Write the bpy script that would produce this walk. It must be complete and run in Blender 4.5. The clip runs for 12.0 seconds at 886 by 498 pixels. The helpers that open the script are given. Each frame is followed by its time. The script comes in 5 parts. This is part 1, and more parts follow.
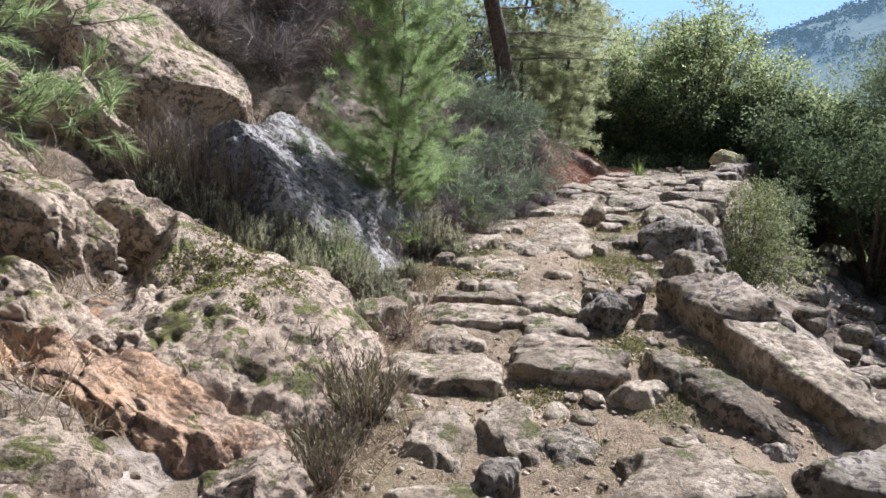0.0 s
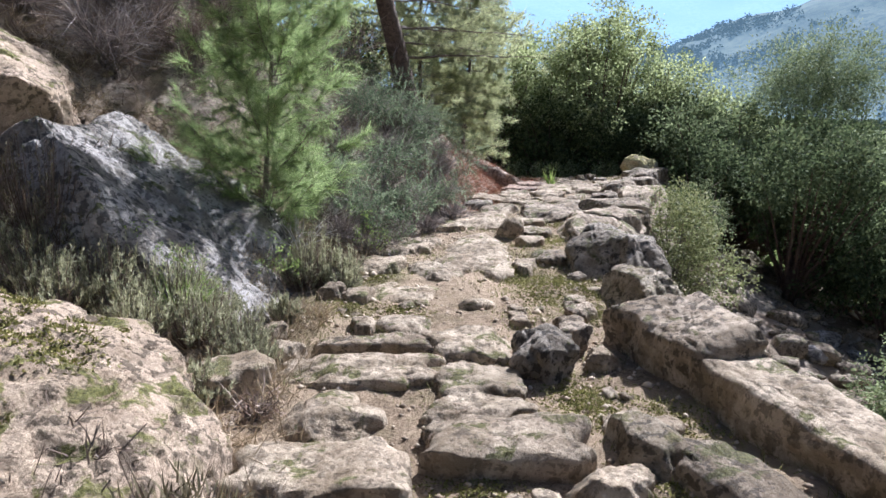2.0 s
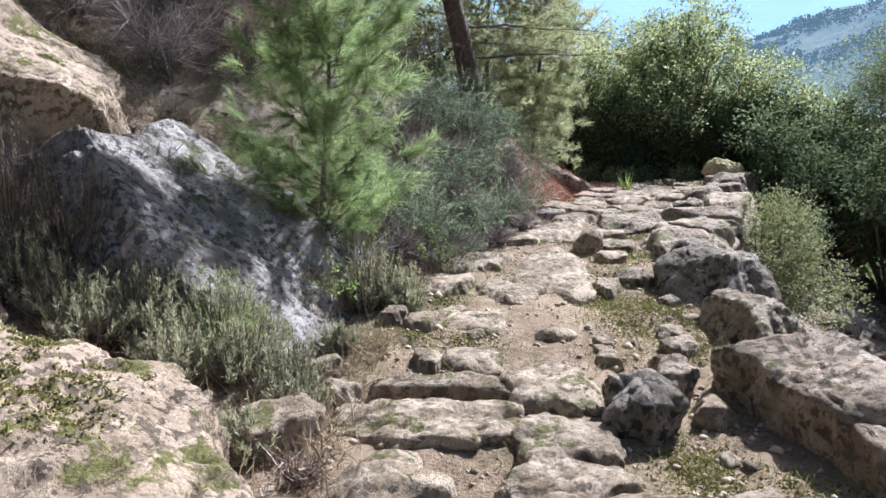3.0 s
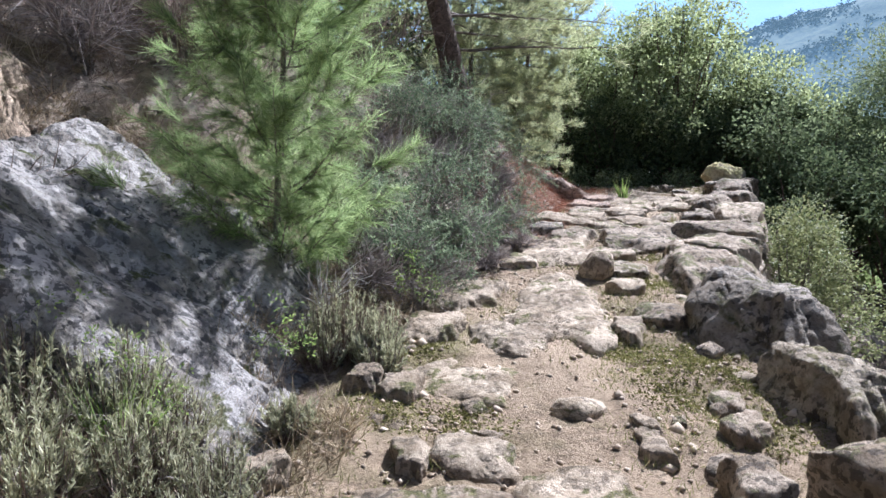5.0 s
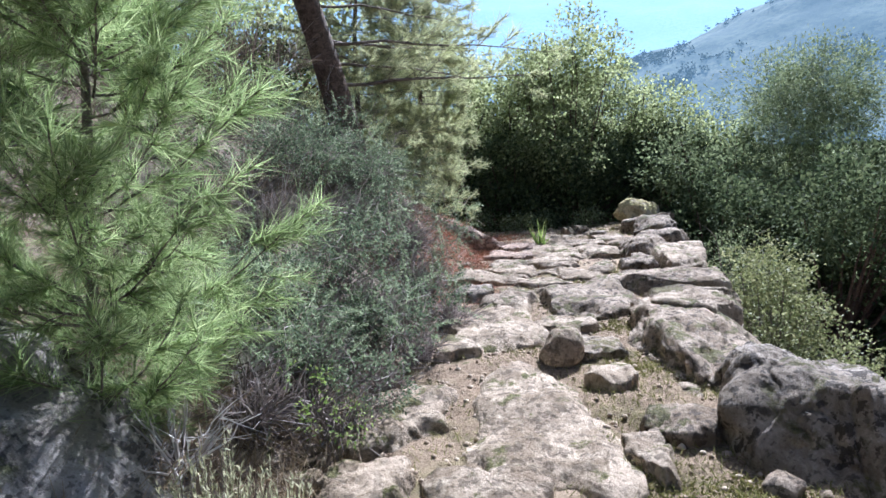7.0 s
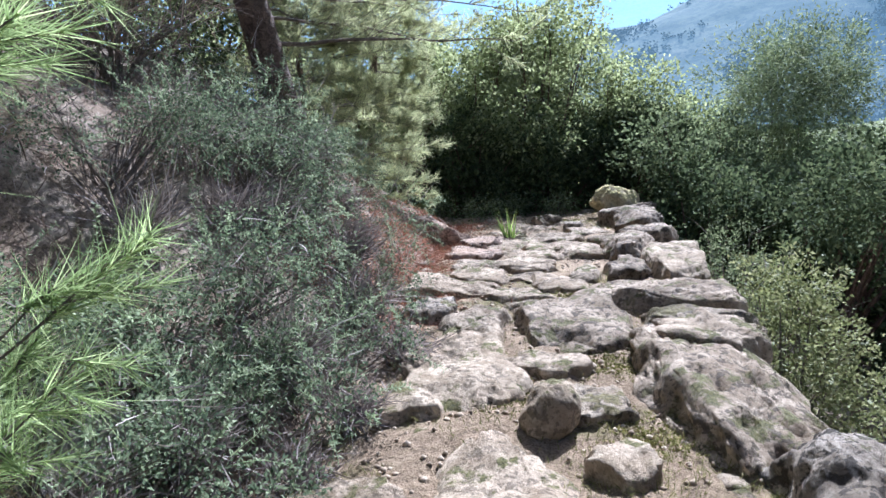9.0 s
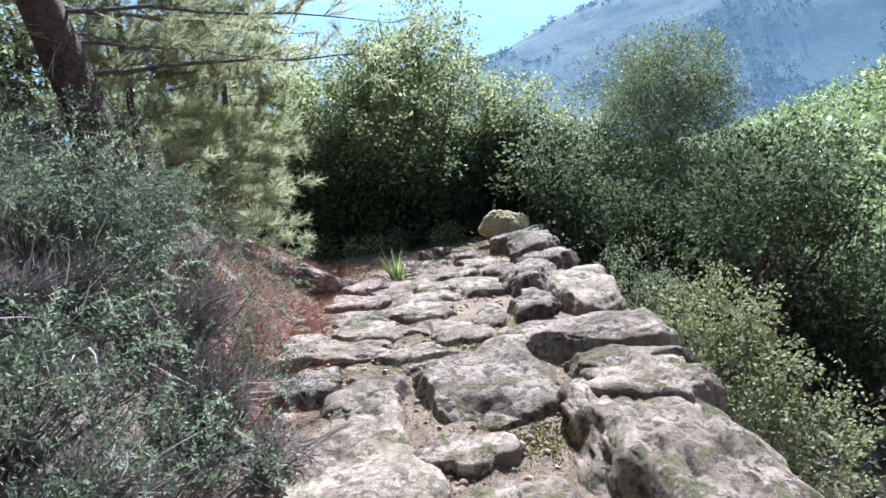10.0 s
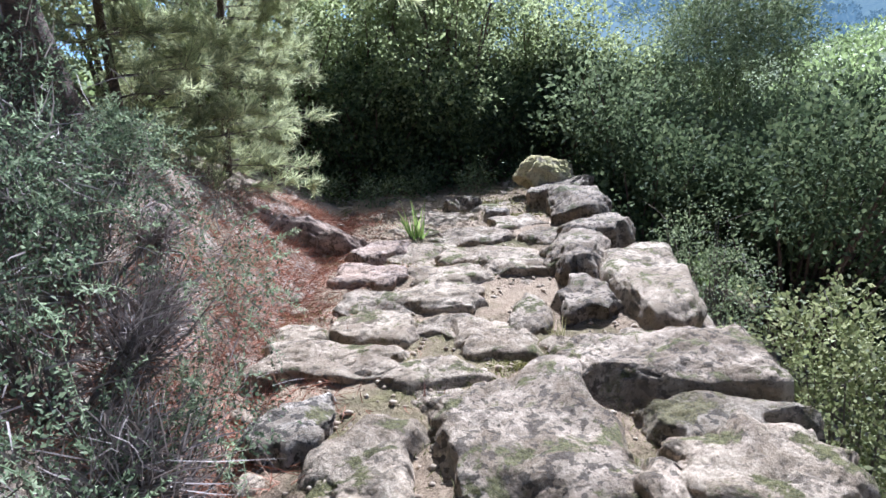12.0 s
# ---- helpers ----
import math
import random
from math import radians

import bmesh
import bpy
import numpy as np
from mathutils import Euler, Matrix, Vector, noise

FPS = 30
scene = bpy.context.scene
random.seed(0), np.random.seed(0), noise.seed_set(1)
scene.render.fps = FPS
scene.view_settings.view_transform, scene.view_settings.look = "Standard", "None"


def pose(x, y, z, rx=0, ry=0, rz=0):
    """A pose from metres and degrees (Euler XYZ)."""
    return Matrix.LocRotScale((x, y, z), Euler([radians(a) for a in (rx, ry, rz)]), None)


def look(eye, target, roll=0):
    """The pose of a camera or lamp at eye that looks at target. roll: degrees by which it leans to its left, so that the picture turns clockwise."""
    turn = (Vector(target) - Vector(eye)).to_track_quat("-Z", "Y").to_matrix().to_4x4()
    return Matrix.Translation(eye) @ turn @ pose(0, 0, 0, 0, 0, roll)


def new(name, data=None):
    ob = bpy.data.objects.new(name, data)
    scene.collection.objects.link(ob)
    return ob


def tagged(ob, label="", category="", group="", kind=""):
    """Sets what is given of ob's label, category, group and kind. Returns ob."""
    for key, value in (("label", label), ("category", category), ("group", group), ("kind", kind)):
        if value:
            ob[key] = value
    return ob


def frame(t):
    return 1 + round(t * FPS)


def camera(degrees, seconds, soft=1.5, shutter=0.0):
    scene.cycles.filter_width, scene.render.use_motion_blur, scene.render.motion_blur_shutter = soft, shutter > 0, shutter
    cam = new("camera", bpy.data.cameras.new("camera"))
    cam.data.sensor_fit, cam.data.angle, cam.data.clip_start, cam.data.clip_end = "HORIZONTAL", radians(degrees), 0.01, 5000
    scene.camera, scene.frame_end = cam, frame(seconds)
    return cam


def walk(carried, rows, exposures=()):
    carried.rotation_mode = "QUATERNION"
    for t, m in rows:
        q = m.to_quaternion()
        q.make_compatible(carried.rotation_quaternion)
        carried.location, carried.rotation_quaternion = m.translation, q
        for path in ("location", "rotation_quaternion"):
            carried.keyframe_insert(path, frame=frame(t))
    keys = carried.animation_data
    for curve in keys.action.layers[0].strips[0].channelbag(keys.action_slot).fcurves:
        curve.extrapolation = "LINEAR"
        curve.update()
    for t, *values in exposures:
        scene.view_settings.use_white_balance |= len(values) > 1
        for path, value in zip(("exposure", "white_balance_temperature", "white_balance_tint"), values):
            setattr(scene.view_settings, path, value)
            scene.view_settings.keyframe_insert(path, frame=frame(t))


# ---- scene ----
from mathutils.bvhtree import BVHTree
cam = camera(64.9, 12.0, 1.5)
PATH = [
    (0, (0.12, 0.096, 1.445), (0.099, 2.039, 0.968), 1.1),
    (0.5, (0.135, 0.395, 1.401), (0.41, 2.331, 0.982), -0.1),
    (1, (0.168, 0.658, 1.327), (0.453, 2.579, 0.848), 0.3),
    (1.5, (0.281, 0.912, 1.219), (0.489, 2.843, 0.744), 1.7),
    (2, (0.238, 1.277, 1.21), (0.484, 3.216, 0.787), 0.3),
    (2.5, (0.231, 1.528, 1.241), (0.334, 3.468, 0.766), -2.3),
    (2.7, (0.247, 1.644, 1.222), (0.312, 3.599, 0.806), -0.4),
    (4.3, (0.177, 2.371, 1.184), (0.238, 4.327, 0.77), -1.9),
    (4.5, (0.179, 2.483, 1.183), (0.199, 4.444, 0.794), -0.8),
    (5, (0.229, 2.775, 1.205), (0.363, 4.725, 0.783), 0.0),
    (5.5, (0.177, 3.134, 1.196), (0.408, 5.085, 0.818), -1.8),
    (6, (0.12, 3.491, 1.21), (0.351, 5.442, 0.838), -2.5),
    (6.5, (0.138, 3.829, 1.2), (0.318, 5.8, 0.909), -1.5),
    (7, (0.186, 4.165, 1.17), (0.656, 6.085, 0.865), -2.7),
    (7.5, (0.284, 4.494, 1.146), (0.936, 6.331, 0.696), -1.1),
    (7.7, (0.336, 4.605, 1.152), (0.941, 6.461, 0.716), 0.4),
    (9.3, (0.603, 5.403, 1.199), (1.179, 7.28, 0.817), -1.4),
    (9.5, (0.685, 5.532, 1.189), (1.39, 7.353, 0.758), -2.6),
    (10, (0.815, 5.986, 1.157), (1.702, 7.751, 0.843), -5.1),
    (10.5, (0.919, 6.355, 1.186), (1.672, 8.167, 0.799), -5.1),
    (11, (1.074, 6.573, 1.209), (1.809, 8.369, 0.724), -4.0),
    (11.5, (1.153, 6.784, 1.257), (1.997, 8.534, 0.782), -1.5),
    (12, (1.257, 6.94, 1.295), (2.052, 8.695, 0.758), -2.6),
]
walk(cam, [(t, look(eye, target, roll)) for t, eye, target, roll in PATH], [(0.0, 0.92, 5450, 15), (2.5, 1.07, 5400, 15), (6.0, 1.18, 5200, 16), (12.0, 1.28, 5050, 15)])

# ---- sky, sun ----
SUN_AZ, SUN_EL = 38.0, 42.0     # degrees right of the +y axis, above the horizon
world = bpy.data.worlds.new("sky")
scene.world = world
world.use_nodes = True
_wn = world.node_tree.nodes
_sky = _wn.new("ShaderNodeTexSky")
_sky.sky_type = "NISHITA"
_sky.sun_disc = False
_sky.sun_elevation = radians(SUN_EL)
_sky.sun_rotation = radians(SUN_AZ)
_sky.air_density, _sky.dust_density, _sky.ozone_density = 0.9, 4.0, 1.0
world.node_tree.links.new(_sky.outputs[0], _wn["Background"].inputs[0])
_wn["Background"].inputs[1].default_value = 0.05
_sd = bpy.data.lights.new("sun", "SUN")
_sd.energy, _sd.angle, _sd.color = 5.4, radians(0.53), (1.0, 0.955, 0.89)
sun = new("sun", _sd)
_dir = Vector((math.sin(radians(SUN_AZ)) * math.cos(radians(SUN_EL)), math.cos(radians(SUN_AZ)) * math.cos(radians(SUN_EL)), math.sin(radians(SUN_EL))))
sun.matrix_world = look(_dir * 30, (0, 0, 0))


# ---- materials ----
def mat_new(name):
    m = bpy.data.materials.new(name)
    m.use_nodes = True
    return m, m.node_tree.nodes, m.node_tree.links, m.node_tree.nodes["Principled BSDF"]


def ramp(n, l, src, stops):
    r = n.new("ShaderNodeValToRGB")
    els = r.color_ramp.elements
    while len(els) < len(stops):
        els.new(0.5)
    for e, (p, c) in zip(els, stops):
        e.position = p
        e.color = (*c, 1) if len(c) == 3 else c
    l.new(src, r.inputs[0])
    return r.outputs[0]


def noise_tex(n, l, vec, scale, detail=5, rough=0.6, distort=0.0):
    t = n.new("ShaderNodeTexNoise")
    t.inputs["Scale"].default_value, t.inputs["Detail"].default_value = scale, detail
    t.inputs["Roughness"].default_value, t.inputs["Distortion"].default_value = rough, distort
    l.new(vec, t.inputs["Vector"])
    return t.outputs["Fac"]


def mix(n, l, fac, a, b, mode="MIX"):
    m = n.new("ShaderNodeMix")
    m.data_type, m.blend_type = "RGBA", mode
    for s, v in ((m.inputs["Factor"], fac), (m.inputs[6], a), (m.inputs[7], b)):
        if isinstance(v, (int, float)):
            s.default_value = v
        elif isinstance(v, tuple):
            s.default_value = (*v, 1)
        else:
            l.new(v, s)
    return m.outputs[2]


def place_vec(n):
    return n.new("ShaderNodeNewGeometry").outputs["Position"]


def bump(n, l, bsdf, heights, dist=0.02, strength=0.7):
    prev = None
    for h, d in heights:
        b = n.new("ShaderNodeBump")
        b.inputs["Strength"].default_value, b.inputs["Distance"].default_value = strength, d
        l.new(h, b.inputs["Height"])
        if prev:
            l.new(prev, b.inputs["Normal"])
        prev = b.outputs[0]
    l.new(prev, bsdf.inputs["Normal"])


def rock_mat(name, base, second, dark, lichen=0.5, spots=0.5, moss=0.0, mosscol=(0.13, 0.14, 0.04), stain=0.5):
    m, n, l, p = mat_new(name)
    v = place_vec(n)
    big = noise_tex(n, l, v, 2.4, 4, 0.6, 0.4)
    mid = noise_tex(n, l, v, 9, 8, 0.7, 0.2)
    fine = noise_tex(n, l, v, 55, 5, 0.7)
    col = mix(n, l, ramp(n, l, big, [(0.38, (0, 0, 0)), (0.62, (1, 1, 1))]), base, second)
    pale = tuple(min(0.85, c * 1.22) for c in base)
    col = mix(n, l, ramp(n, l, fine, [(0.5, (0, 0, 0)), (0.66, (0.6,) * 3)]), col, pale)
    # brown crust in broad blotches
    crust = noise_tex(n, l, v, 4.2, 10, 0.72, 0.3)
    brown = tuple(0.5 * (a + b) * k for a, b, k in zip(base, dark, (0.66, 0.61, 0.52)))
    col = mix(n, l, ramp(n, l, crust, [(stain - 0.02, (0, 0, 0)), (stain + 0.1, (lichen,) * 3)]), col, brown)
    # black lichen, crisp-edged, gathered in patches
    li = noise_tex(n, l, v, 22, 7, 0.6, 0.1)
    gate = ramp(n, l, noise_tex(n, l, v, 3.1, 3, 0.5, 0.2), [(0.38, (0, 0, 0)), (0.48, (1, 1, 1))])
    lm = n.new("ShaderNodeMath")
    lm.operation = "MULTIPLY"
    l.new(ramp(n, l, li, [(0.525, (0, 0, 0)), (0.55, (spots,) * 3)]), lm.inputs[0])
    l.new(gate, lm.inputs[1])
    col = mix(n, l, lm.outputs[0], col, tuple(c * 0.5 for c in dark))
    # pits and specks
    col = mix(n, l, ramp(n, l, noise_tex(n, l, v, 42, 4, 0.6), [(0.57, (0, 0, 0)), (0.62, (0.55,) * 3)]), col, tuple(c * 0.8 for c in dark))
    if moss:
        ge = n.new("ShaderNodeNewGeometry")
        sx = n.new("ShaderNodeSeparateXYZ")
        l.new(ge.outputs["Normal"], sx.inputs[0])
        up = ramp(n, l, sx.outputs[2], [(0.35, (0, 0, 0)), (0.8, (1, 1, 1))])
        mo = ramp(n, l, noise_tex(n, l, v, 5.0, 9, 0.68, 0.3), [(0.63 - 0.2 * moss, (0, 0, 0)), (0.67 - 0.2 * moss, (1, 1, 1))])
        mm = n.new("ShaderNodeMath")
        mm.operation = "MULTIPLY"
        l.new(up, mm.inputs[0])
        l.new(mo, mm.inputs[1])
        mc = ramp(n, l, fine, [(0.38, tuple(c * 0.4 for c in mosscol)), (0.6, mosscol)])
        col = mix(n, l, mm.outputs[0], col, mc)
    oi = n.new("ShaderNodeObjectInfo")
    hs = n.new("ShaderNodeHueSaturation")
    mr = n.new("ShaderNodeMapRange")
    mr.inputs[3].default_value, mr.inputs[4].default_value = 0.8, 1.15
    l.new(oi.outputs["Random"], mr.inputs[0])
    l.new(mr.outputs[0], hs.inputs["Value"])
    l.new(col, hs.inputs["Color"])
    l.new(hs.outputs[0], p.inputs["Base Color"])
    p.inputs["Roughness"].default_value = 0.88
    p.inputs["Specular IOR Level"].default_value = 0.3
    bump(n, l, p, [(mid, 0.05), (crust, 0.04), (fine, 0.009)], strength=0.95)
    return m


M_PAVE = rock_mat("worn_limestone", (0.555, 0.45, 0.325), (0.43, 0.335, 0.235), (0.13, 0.098, 0.065), 0.78, 0.55, 0.4, (0.18, 0.165, 0.06), 0.465)
M_BLOCK = rock_mat("weathered_block", (0.51, 0.41, 0.30), (0.39, 0.31, 0.225), (0.11, 0.085, 0.06), 0.85, 0.75, 0.45, (0.18, 0.165, 0.065), 0.455)
M_MOSSY = rock_mat("mossy_rock", (0.47, 0.39, 0.29), (0.34, 0.28, 0.20), (0.10, 0.08, 0.055), 0.85, 0.8, 0.7, (0.20, 0.17, 0.075), 0.47)
M_DARK = rock_mat("dark_rock", (0.50, 0.43, 0.35), (0.34, 0.285, 0.22), (0.085, 0.07, 0.053), 0.85, 0.85, 0.35, (0.16, 0.145, 0.06), 0.45)
M_WHITE = rock_mat("pale_lichen_rock", (0.56, 0.43, 0.31), (0.45, 0.345, 0.24), (0.13, 0.095, 0.06), 0.6, 0.75, 0.5, (0.20, 0.19, 0.055), 0.5)
M_BLUE = rock_mat("grey_slab_rock", (0.51, 0.47, 0.43), (0.44, 0.40, 0.36), (0.13, 0.12, 0.115), 0.75, 0.8, 0.3, (0.13, 0.135, 0.05), 0.46)
M_ORANGE = rock_mat("ochre_rock", (0.62, 0.38, 0.21), (0.50, 0.37, 0.26), (0.16, 0.085, 0.05), 0.5, 0.5, 0.1, (0.2, 0.18, 0.06), 0.5)
M_RED = rock_mat("red_stained_rock", (0.46, 0.33, 0.24), (0.36, 0.28, 0.22), (0.11, 0.07, 0.05), 0.8, 0.7, 0.0)
M_YELLOW = rock_mat("yellow_lichen_rock", (0.54, 0.46, 0.28), (0.46, 0.39, 0.24), (0.15, 0.12, 0.07), 0.35, 0.3, 1.2, (0.52, 0.45, 0.19))



def soil_mat(name, stops, moss=0.0, scale=9, rocky=False):
    m, n, l, p = mat_new(name)
    v = place_vec(n)
    big = noise_tex(n, l, v, 1.3, 5, 0.6, 0.5)
    mid = noise_tex(n, l, v, scale, 7, 0.72, 0.3)
    fine = noise_tex(n, l, v, 90, 4, 0.7)
    col = ramp(n, l, mid, stops)
    col = mix(n, l, ramp(n, l, fine, [(0.4, (0, 0, 0)), (0.7, (0.6,) * 3)]), col, tuple(min(0.7, c * 1.5) for c in stops[-1][1]))
    col = mix(n, l, ramp(n, l, fine, [(0.28, (0.7,) * 3), (0.42, (0, 0, 0))]), col, (0.05, 0.04, 0.03))
    col = mix(n, l, ramp(n, l, noise_tex(n, l, v, 0.9, 3, 0.5), [(0.48, (0, 0, 0)), (0.6, (0.6,) * 3)]), col, tuple(min(0.6, c * 1.15) for c in stops[-1][1]))
    if moss:
        col = mix(n, l, ramp(n, l, big, [(0.5, (0, 0, 0)), (0.64, (moss,) * 3)]), col, ramp(n, l, mid, [(0.3, (0.06, 0.06, 0.018)), (0.7, (0.19, 0.18, 0.055))]))
    if rocky:
        rk = noise_tex(n, l, v, 1.9, 6, 0.62, 0.9)
        skin = ramp(n, l, noise_tex(n, l, v, 16, 6, 0.75, 0.4), [(0.36, (0.09, 0.07, 0.05)), (0.5, (0.36, 0.29, 0.22)), (0.66, (0.50, 0.42, 0.33))])
        col = mix(n, l, ramp(n, l, rk, [(0.47, (0, 0, 0)), (0.53, (1, 1, 1))]), col, skin)
        # low scrub covers the valley further off
        ln = n.new("ShaderNodeVectorMath")
        ln.operation = "LENGTH"
        l.new(v, ln.inputs[0])
        sm = n.new("ShaderNodeMapRange")
        sm.inputs[1].default_value, sm.inputs[2].default_value = 15.0, 24.0
        l.new(ln.outputs["Value"], sm.inputs[0])
        scrub = ramp(n, l, noise_tex(n, l, v, 0.7, 8, 0.7, 0.3), [(0.36, (0.03, 0.045, 0.02)), (0.52, (0.10, 0.13, 0.045)), (0.68, (0.25, 0.24, 0.11))])
        col = mix(n, l, sm.outputs[0], col, scrub)
    l.new(col, p.inputs["Base Color"])
    p.inputs["Roughness"].default_value = 0.95
    p.inputs["Specular IOR Level"].default_value = 0.2
    bump(n, l, p, [(mid, 0.04), (fine, 0.012)], strength=0.9)
    return m


M_SOIL = soil_mat("hillside_soil", [(0.3, (0.07, 0.05, 0.036)), (0.5, (0.16, 0.115, 0.08)), (0.7, (0.30, 0.23, 0.165))], 0.35, 9, True)
M_GRAVEL = soil_mat("path_gravel", [(0.3, (0.07, 0.049, 0.03)), (0.5, (0.21, 0.15, 0.094)), (0.66, (0.37, 0.28, 0.185))], 0.7, 18)


def leaf_mat(name, a, b, c, trans=0.35, rough=0.5, spec=0.35):
    m, n, l, p = mat_new(name)
    g = n.new("ShaderNodeNewGeometry")
    col = ramp(n, l, g.outputs["Random Per Island"], [(0.0, a), (0.55, b), (1.0, c)])
    big = noise_tex(n, l, g.outputs["Position"], 1.7, 3)
    hs = n.new("ShaderNodeHueSaturation")
    mr = n.new("ShaderNodeMapRange")
    mr.inputs[1].default_value, mr.inputs[2].default_value = 0.3, 0.7
    mr.inputs[3].default_value, mr.inputs[4].default_value = 0.75, 1.3
    l.new(big, mr.inputs[0])
    l.new(mr.outputs[0], hs.inputs["Value"])
    l.new(col, hs.inputs["Color"])
    l.new(hs.outputs[0], p.inputs["Base Color"])
    p.inputs["Roughness"].default_value = rough
    p.inputs["Specular IOR Level"].default_value = spec
    tr = n.new("ShaderNodeBsdfTranslucent")
    l.new(hs.outputs[0], tr.inputs["Color"])
    ms = n.new("ShaderNodeMixShader")
    ms.inputs[0].default_value = trans
    l.new(p.outputs[0], ms.inputs[1])
    l.new(tr.outputs[0], ms.inputs[2])
    l.new(ms.outputs[0], n["Material Output"].inputs["Surface"])
    return m


M_NEEDLE = leaf_mat("young_pine_needles", (0.15, 0.21, 0.08), (0.31, 0.395, 0.165), (0.50, 0.57, 0.28), 0.64, 0.6, 0.12)
M_NEEDLE2 = leaf_mat("old_pine_needles", (0.23, 0.25, 0.14), (0.41, 0.43, 0.23), (0.61, 0.62, 0.35), 0.64, 0.6, 0.15)
# one oak leaf in three tones: shade, half light and sun put into colour
M_OAK = leaf_mat("shaded_holm_oak_leaves", (0.05, 0.07, 0.035), (0.10, 0.13, 0.06), (0.18, 0.21, 0.10), 0.34, 0.75, 0.05)
M_OAKMID = leaf_mat("half_lit_oak_leaves", (0.085, 0.11, 0.05), (0.155, 0.19, 0.095), (0.26, 0.30, 0.155), 0.42, 0.75, 0.05)
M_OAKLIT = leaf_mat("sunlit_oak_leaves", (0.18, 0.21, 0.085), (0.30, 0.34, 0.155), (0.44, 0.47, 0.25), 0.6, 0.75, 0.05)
M_OLIVE = leaf_mat("grey_green_leaves", (0.10, 0.13, 0.06), (0.21, 0.25, 0.12), (0.38, 0.42, 0.23), 0.42, 0.6, 0.15)
M_BUSH = leaf_mat("yellow_green_leaves", (0.12, 0.14, 0.055), (0.25, 0.27, 0.11), (0.43, 0.43, 0.22), 0.36, 0.6, 0.2)
M_SPINY = leaf_mat("dull_green_leaves", (0.06, 0.085, 0.05), (0.145, 0.185, 0.105), (0.30, 0.35, 0.21), 0.42, 0.65, 0.08)
M_SPRAY = leaf_mat("pale_spiny_shoots", (0.22, 0.28, 0.15), (0.36, 0.43, 0.25), (0.52, 0.57, 0.38), 0.4, 0.6, 0.12)
M_WOODS = leaf_mat("valley_leaves", (0.15, 0.19, 0.075), (0.26, 0.32, 0.125), (0.39, 0.46, 0.20), 0.52)
M_SAGE = leaf_mat("sage_stems", (0.22, 0.22, 0.125), (0.38, 0.37, 0.225), (0.57, 0.55, 0.37), 0.4, 0.7, 0.15)
M_HEATH = leaf_mat("heath_sprigs", (0.09, 0.075, 0.045), (0.18, 0.15, 0.09), (0.31, 0.28, 0.17), 0.2, 0.8, 0.1)
M_DRY = leaf_mat("dry_twigs", (0.12, 0.085, 0.065), (0.23, 0.17, 0.135), (0.42, 0.34, 0.28), 0.1, 0.8, 0.15)
M_GREYTWIG = leaf_mat("grey_twigs", (0.15, 0.125, 0.112), (0.28, 0.235, 0.212), (0.47, 0.41, 0.375), 0.1, 0.8, 0.1)
M_BLEACH = leaf_mat("bleached_twigs", (0.40, 0.36, 0.33), (0.55, 0.51, 0.47), (0.70, 0.66, 0.62), 0.1, 0.8, 0.15)
M_GRASS = leaf_mat("grass_blades", (0.13, 0.14, 0.04), (0.24, 0.235, 0.085), (0.42, 0.36, 0.19), 0.35, 0.7, 0.1)
M_GRASSY = leaf_mat("fresh_green_leaves", (0.13, 0.20, 0.05), (0.25, 0.34, 0.09), (0.42, 0.50, 0.16), 0.45, 0.6, 0.15)
M_LITTER = leaf_mat("fallen_needles", (0.19, 0.08, 0.05), (0.38, 0.17, 0.105), (0.52, 0.33, 0.22), 0.1, 0.8, 0.1)
M_PEBBLE = leaf_mat("path_grit", (0.24, 0.18, 0.125), (0.40, 0.315, 0.225), (0.54, 0.44, 0.33), 0.02, 0.9, 0.2)
M_STRAW = leaf_mat("dead_grass", (0.20, 0.15, 0.09), (0.34, 0.26, 0.16), (0.5, 0.41, 0.28), 0.2, 0.8, 0.1)


def bark_mat(name, a, b):
    m, n, l, p = mat_new(name)
    v = place_vec(n)
    t = noise_tex(n, l, v, 26, 6, 0.7, 1.2)
    f = noise_tex(n, l, v, 110, 3)
    l.new(ramp(n, l, t, [(0.35, a), (0.62, b)]), p.inputs["Base Color"])
    p.inputs["Roughness"].default_value = 0.9
    bump(n, l, p, [(t, 0.03), (f, 0.006)], strength=1.0)
    return m


M_BARK = bark_mat("pine_bark", (0.05, 0.032, 0.024), (0.19, 0.125, 0.09))
M_TWIG = bark_mat("twig_bark", (0.09, 0.07, 0.055), (0.26, 0.21, 0.17))


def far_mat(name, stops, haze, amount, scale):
    """Distant slopes: scrub and rock, the blue air painted in as a glow."""
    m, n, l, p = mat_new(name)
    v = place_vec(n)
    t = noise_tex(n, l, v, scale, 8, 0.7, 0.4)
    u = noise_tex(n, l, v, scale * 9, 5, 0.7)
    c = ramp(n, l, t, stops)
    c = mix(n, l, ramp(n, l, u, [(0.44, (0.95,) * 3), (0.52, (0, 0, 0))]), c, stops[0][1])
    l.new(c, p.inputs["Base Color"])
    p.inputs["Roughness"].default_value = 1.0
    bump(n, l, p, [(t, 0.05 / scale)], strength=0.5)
    # aerial haze: flat blue emission mixed over the lit surface
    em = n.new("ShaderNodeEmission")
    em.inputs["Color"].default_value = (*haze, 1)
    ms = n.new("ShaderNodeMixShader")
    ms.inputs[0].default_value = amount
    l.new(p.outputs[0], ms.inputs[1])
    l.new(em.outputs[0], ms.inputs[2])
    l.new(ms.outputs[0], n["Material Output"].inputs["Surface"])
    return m


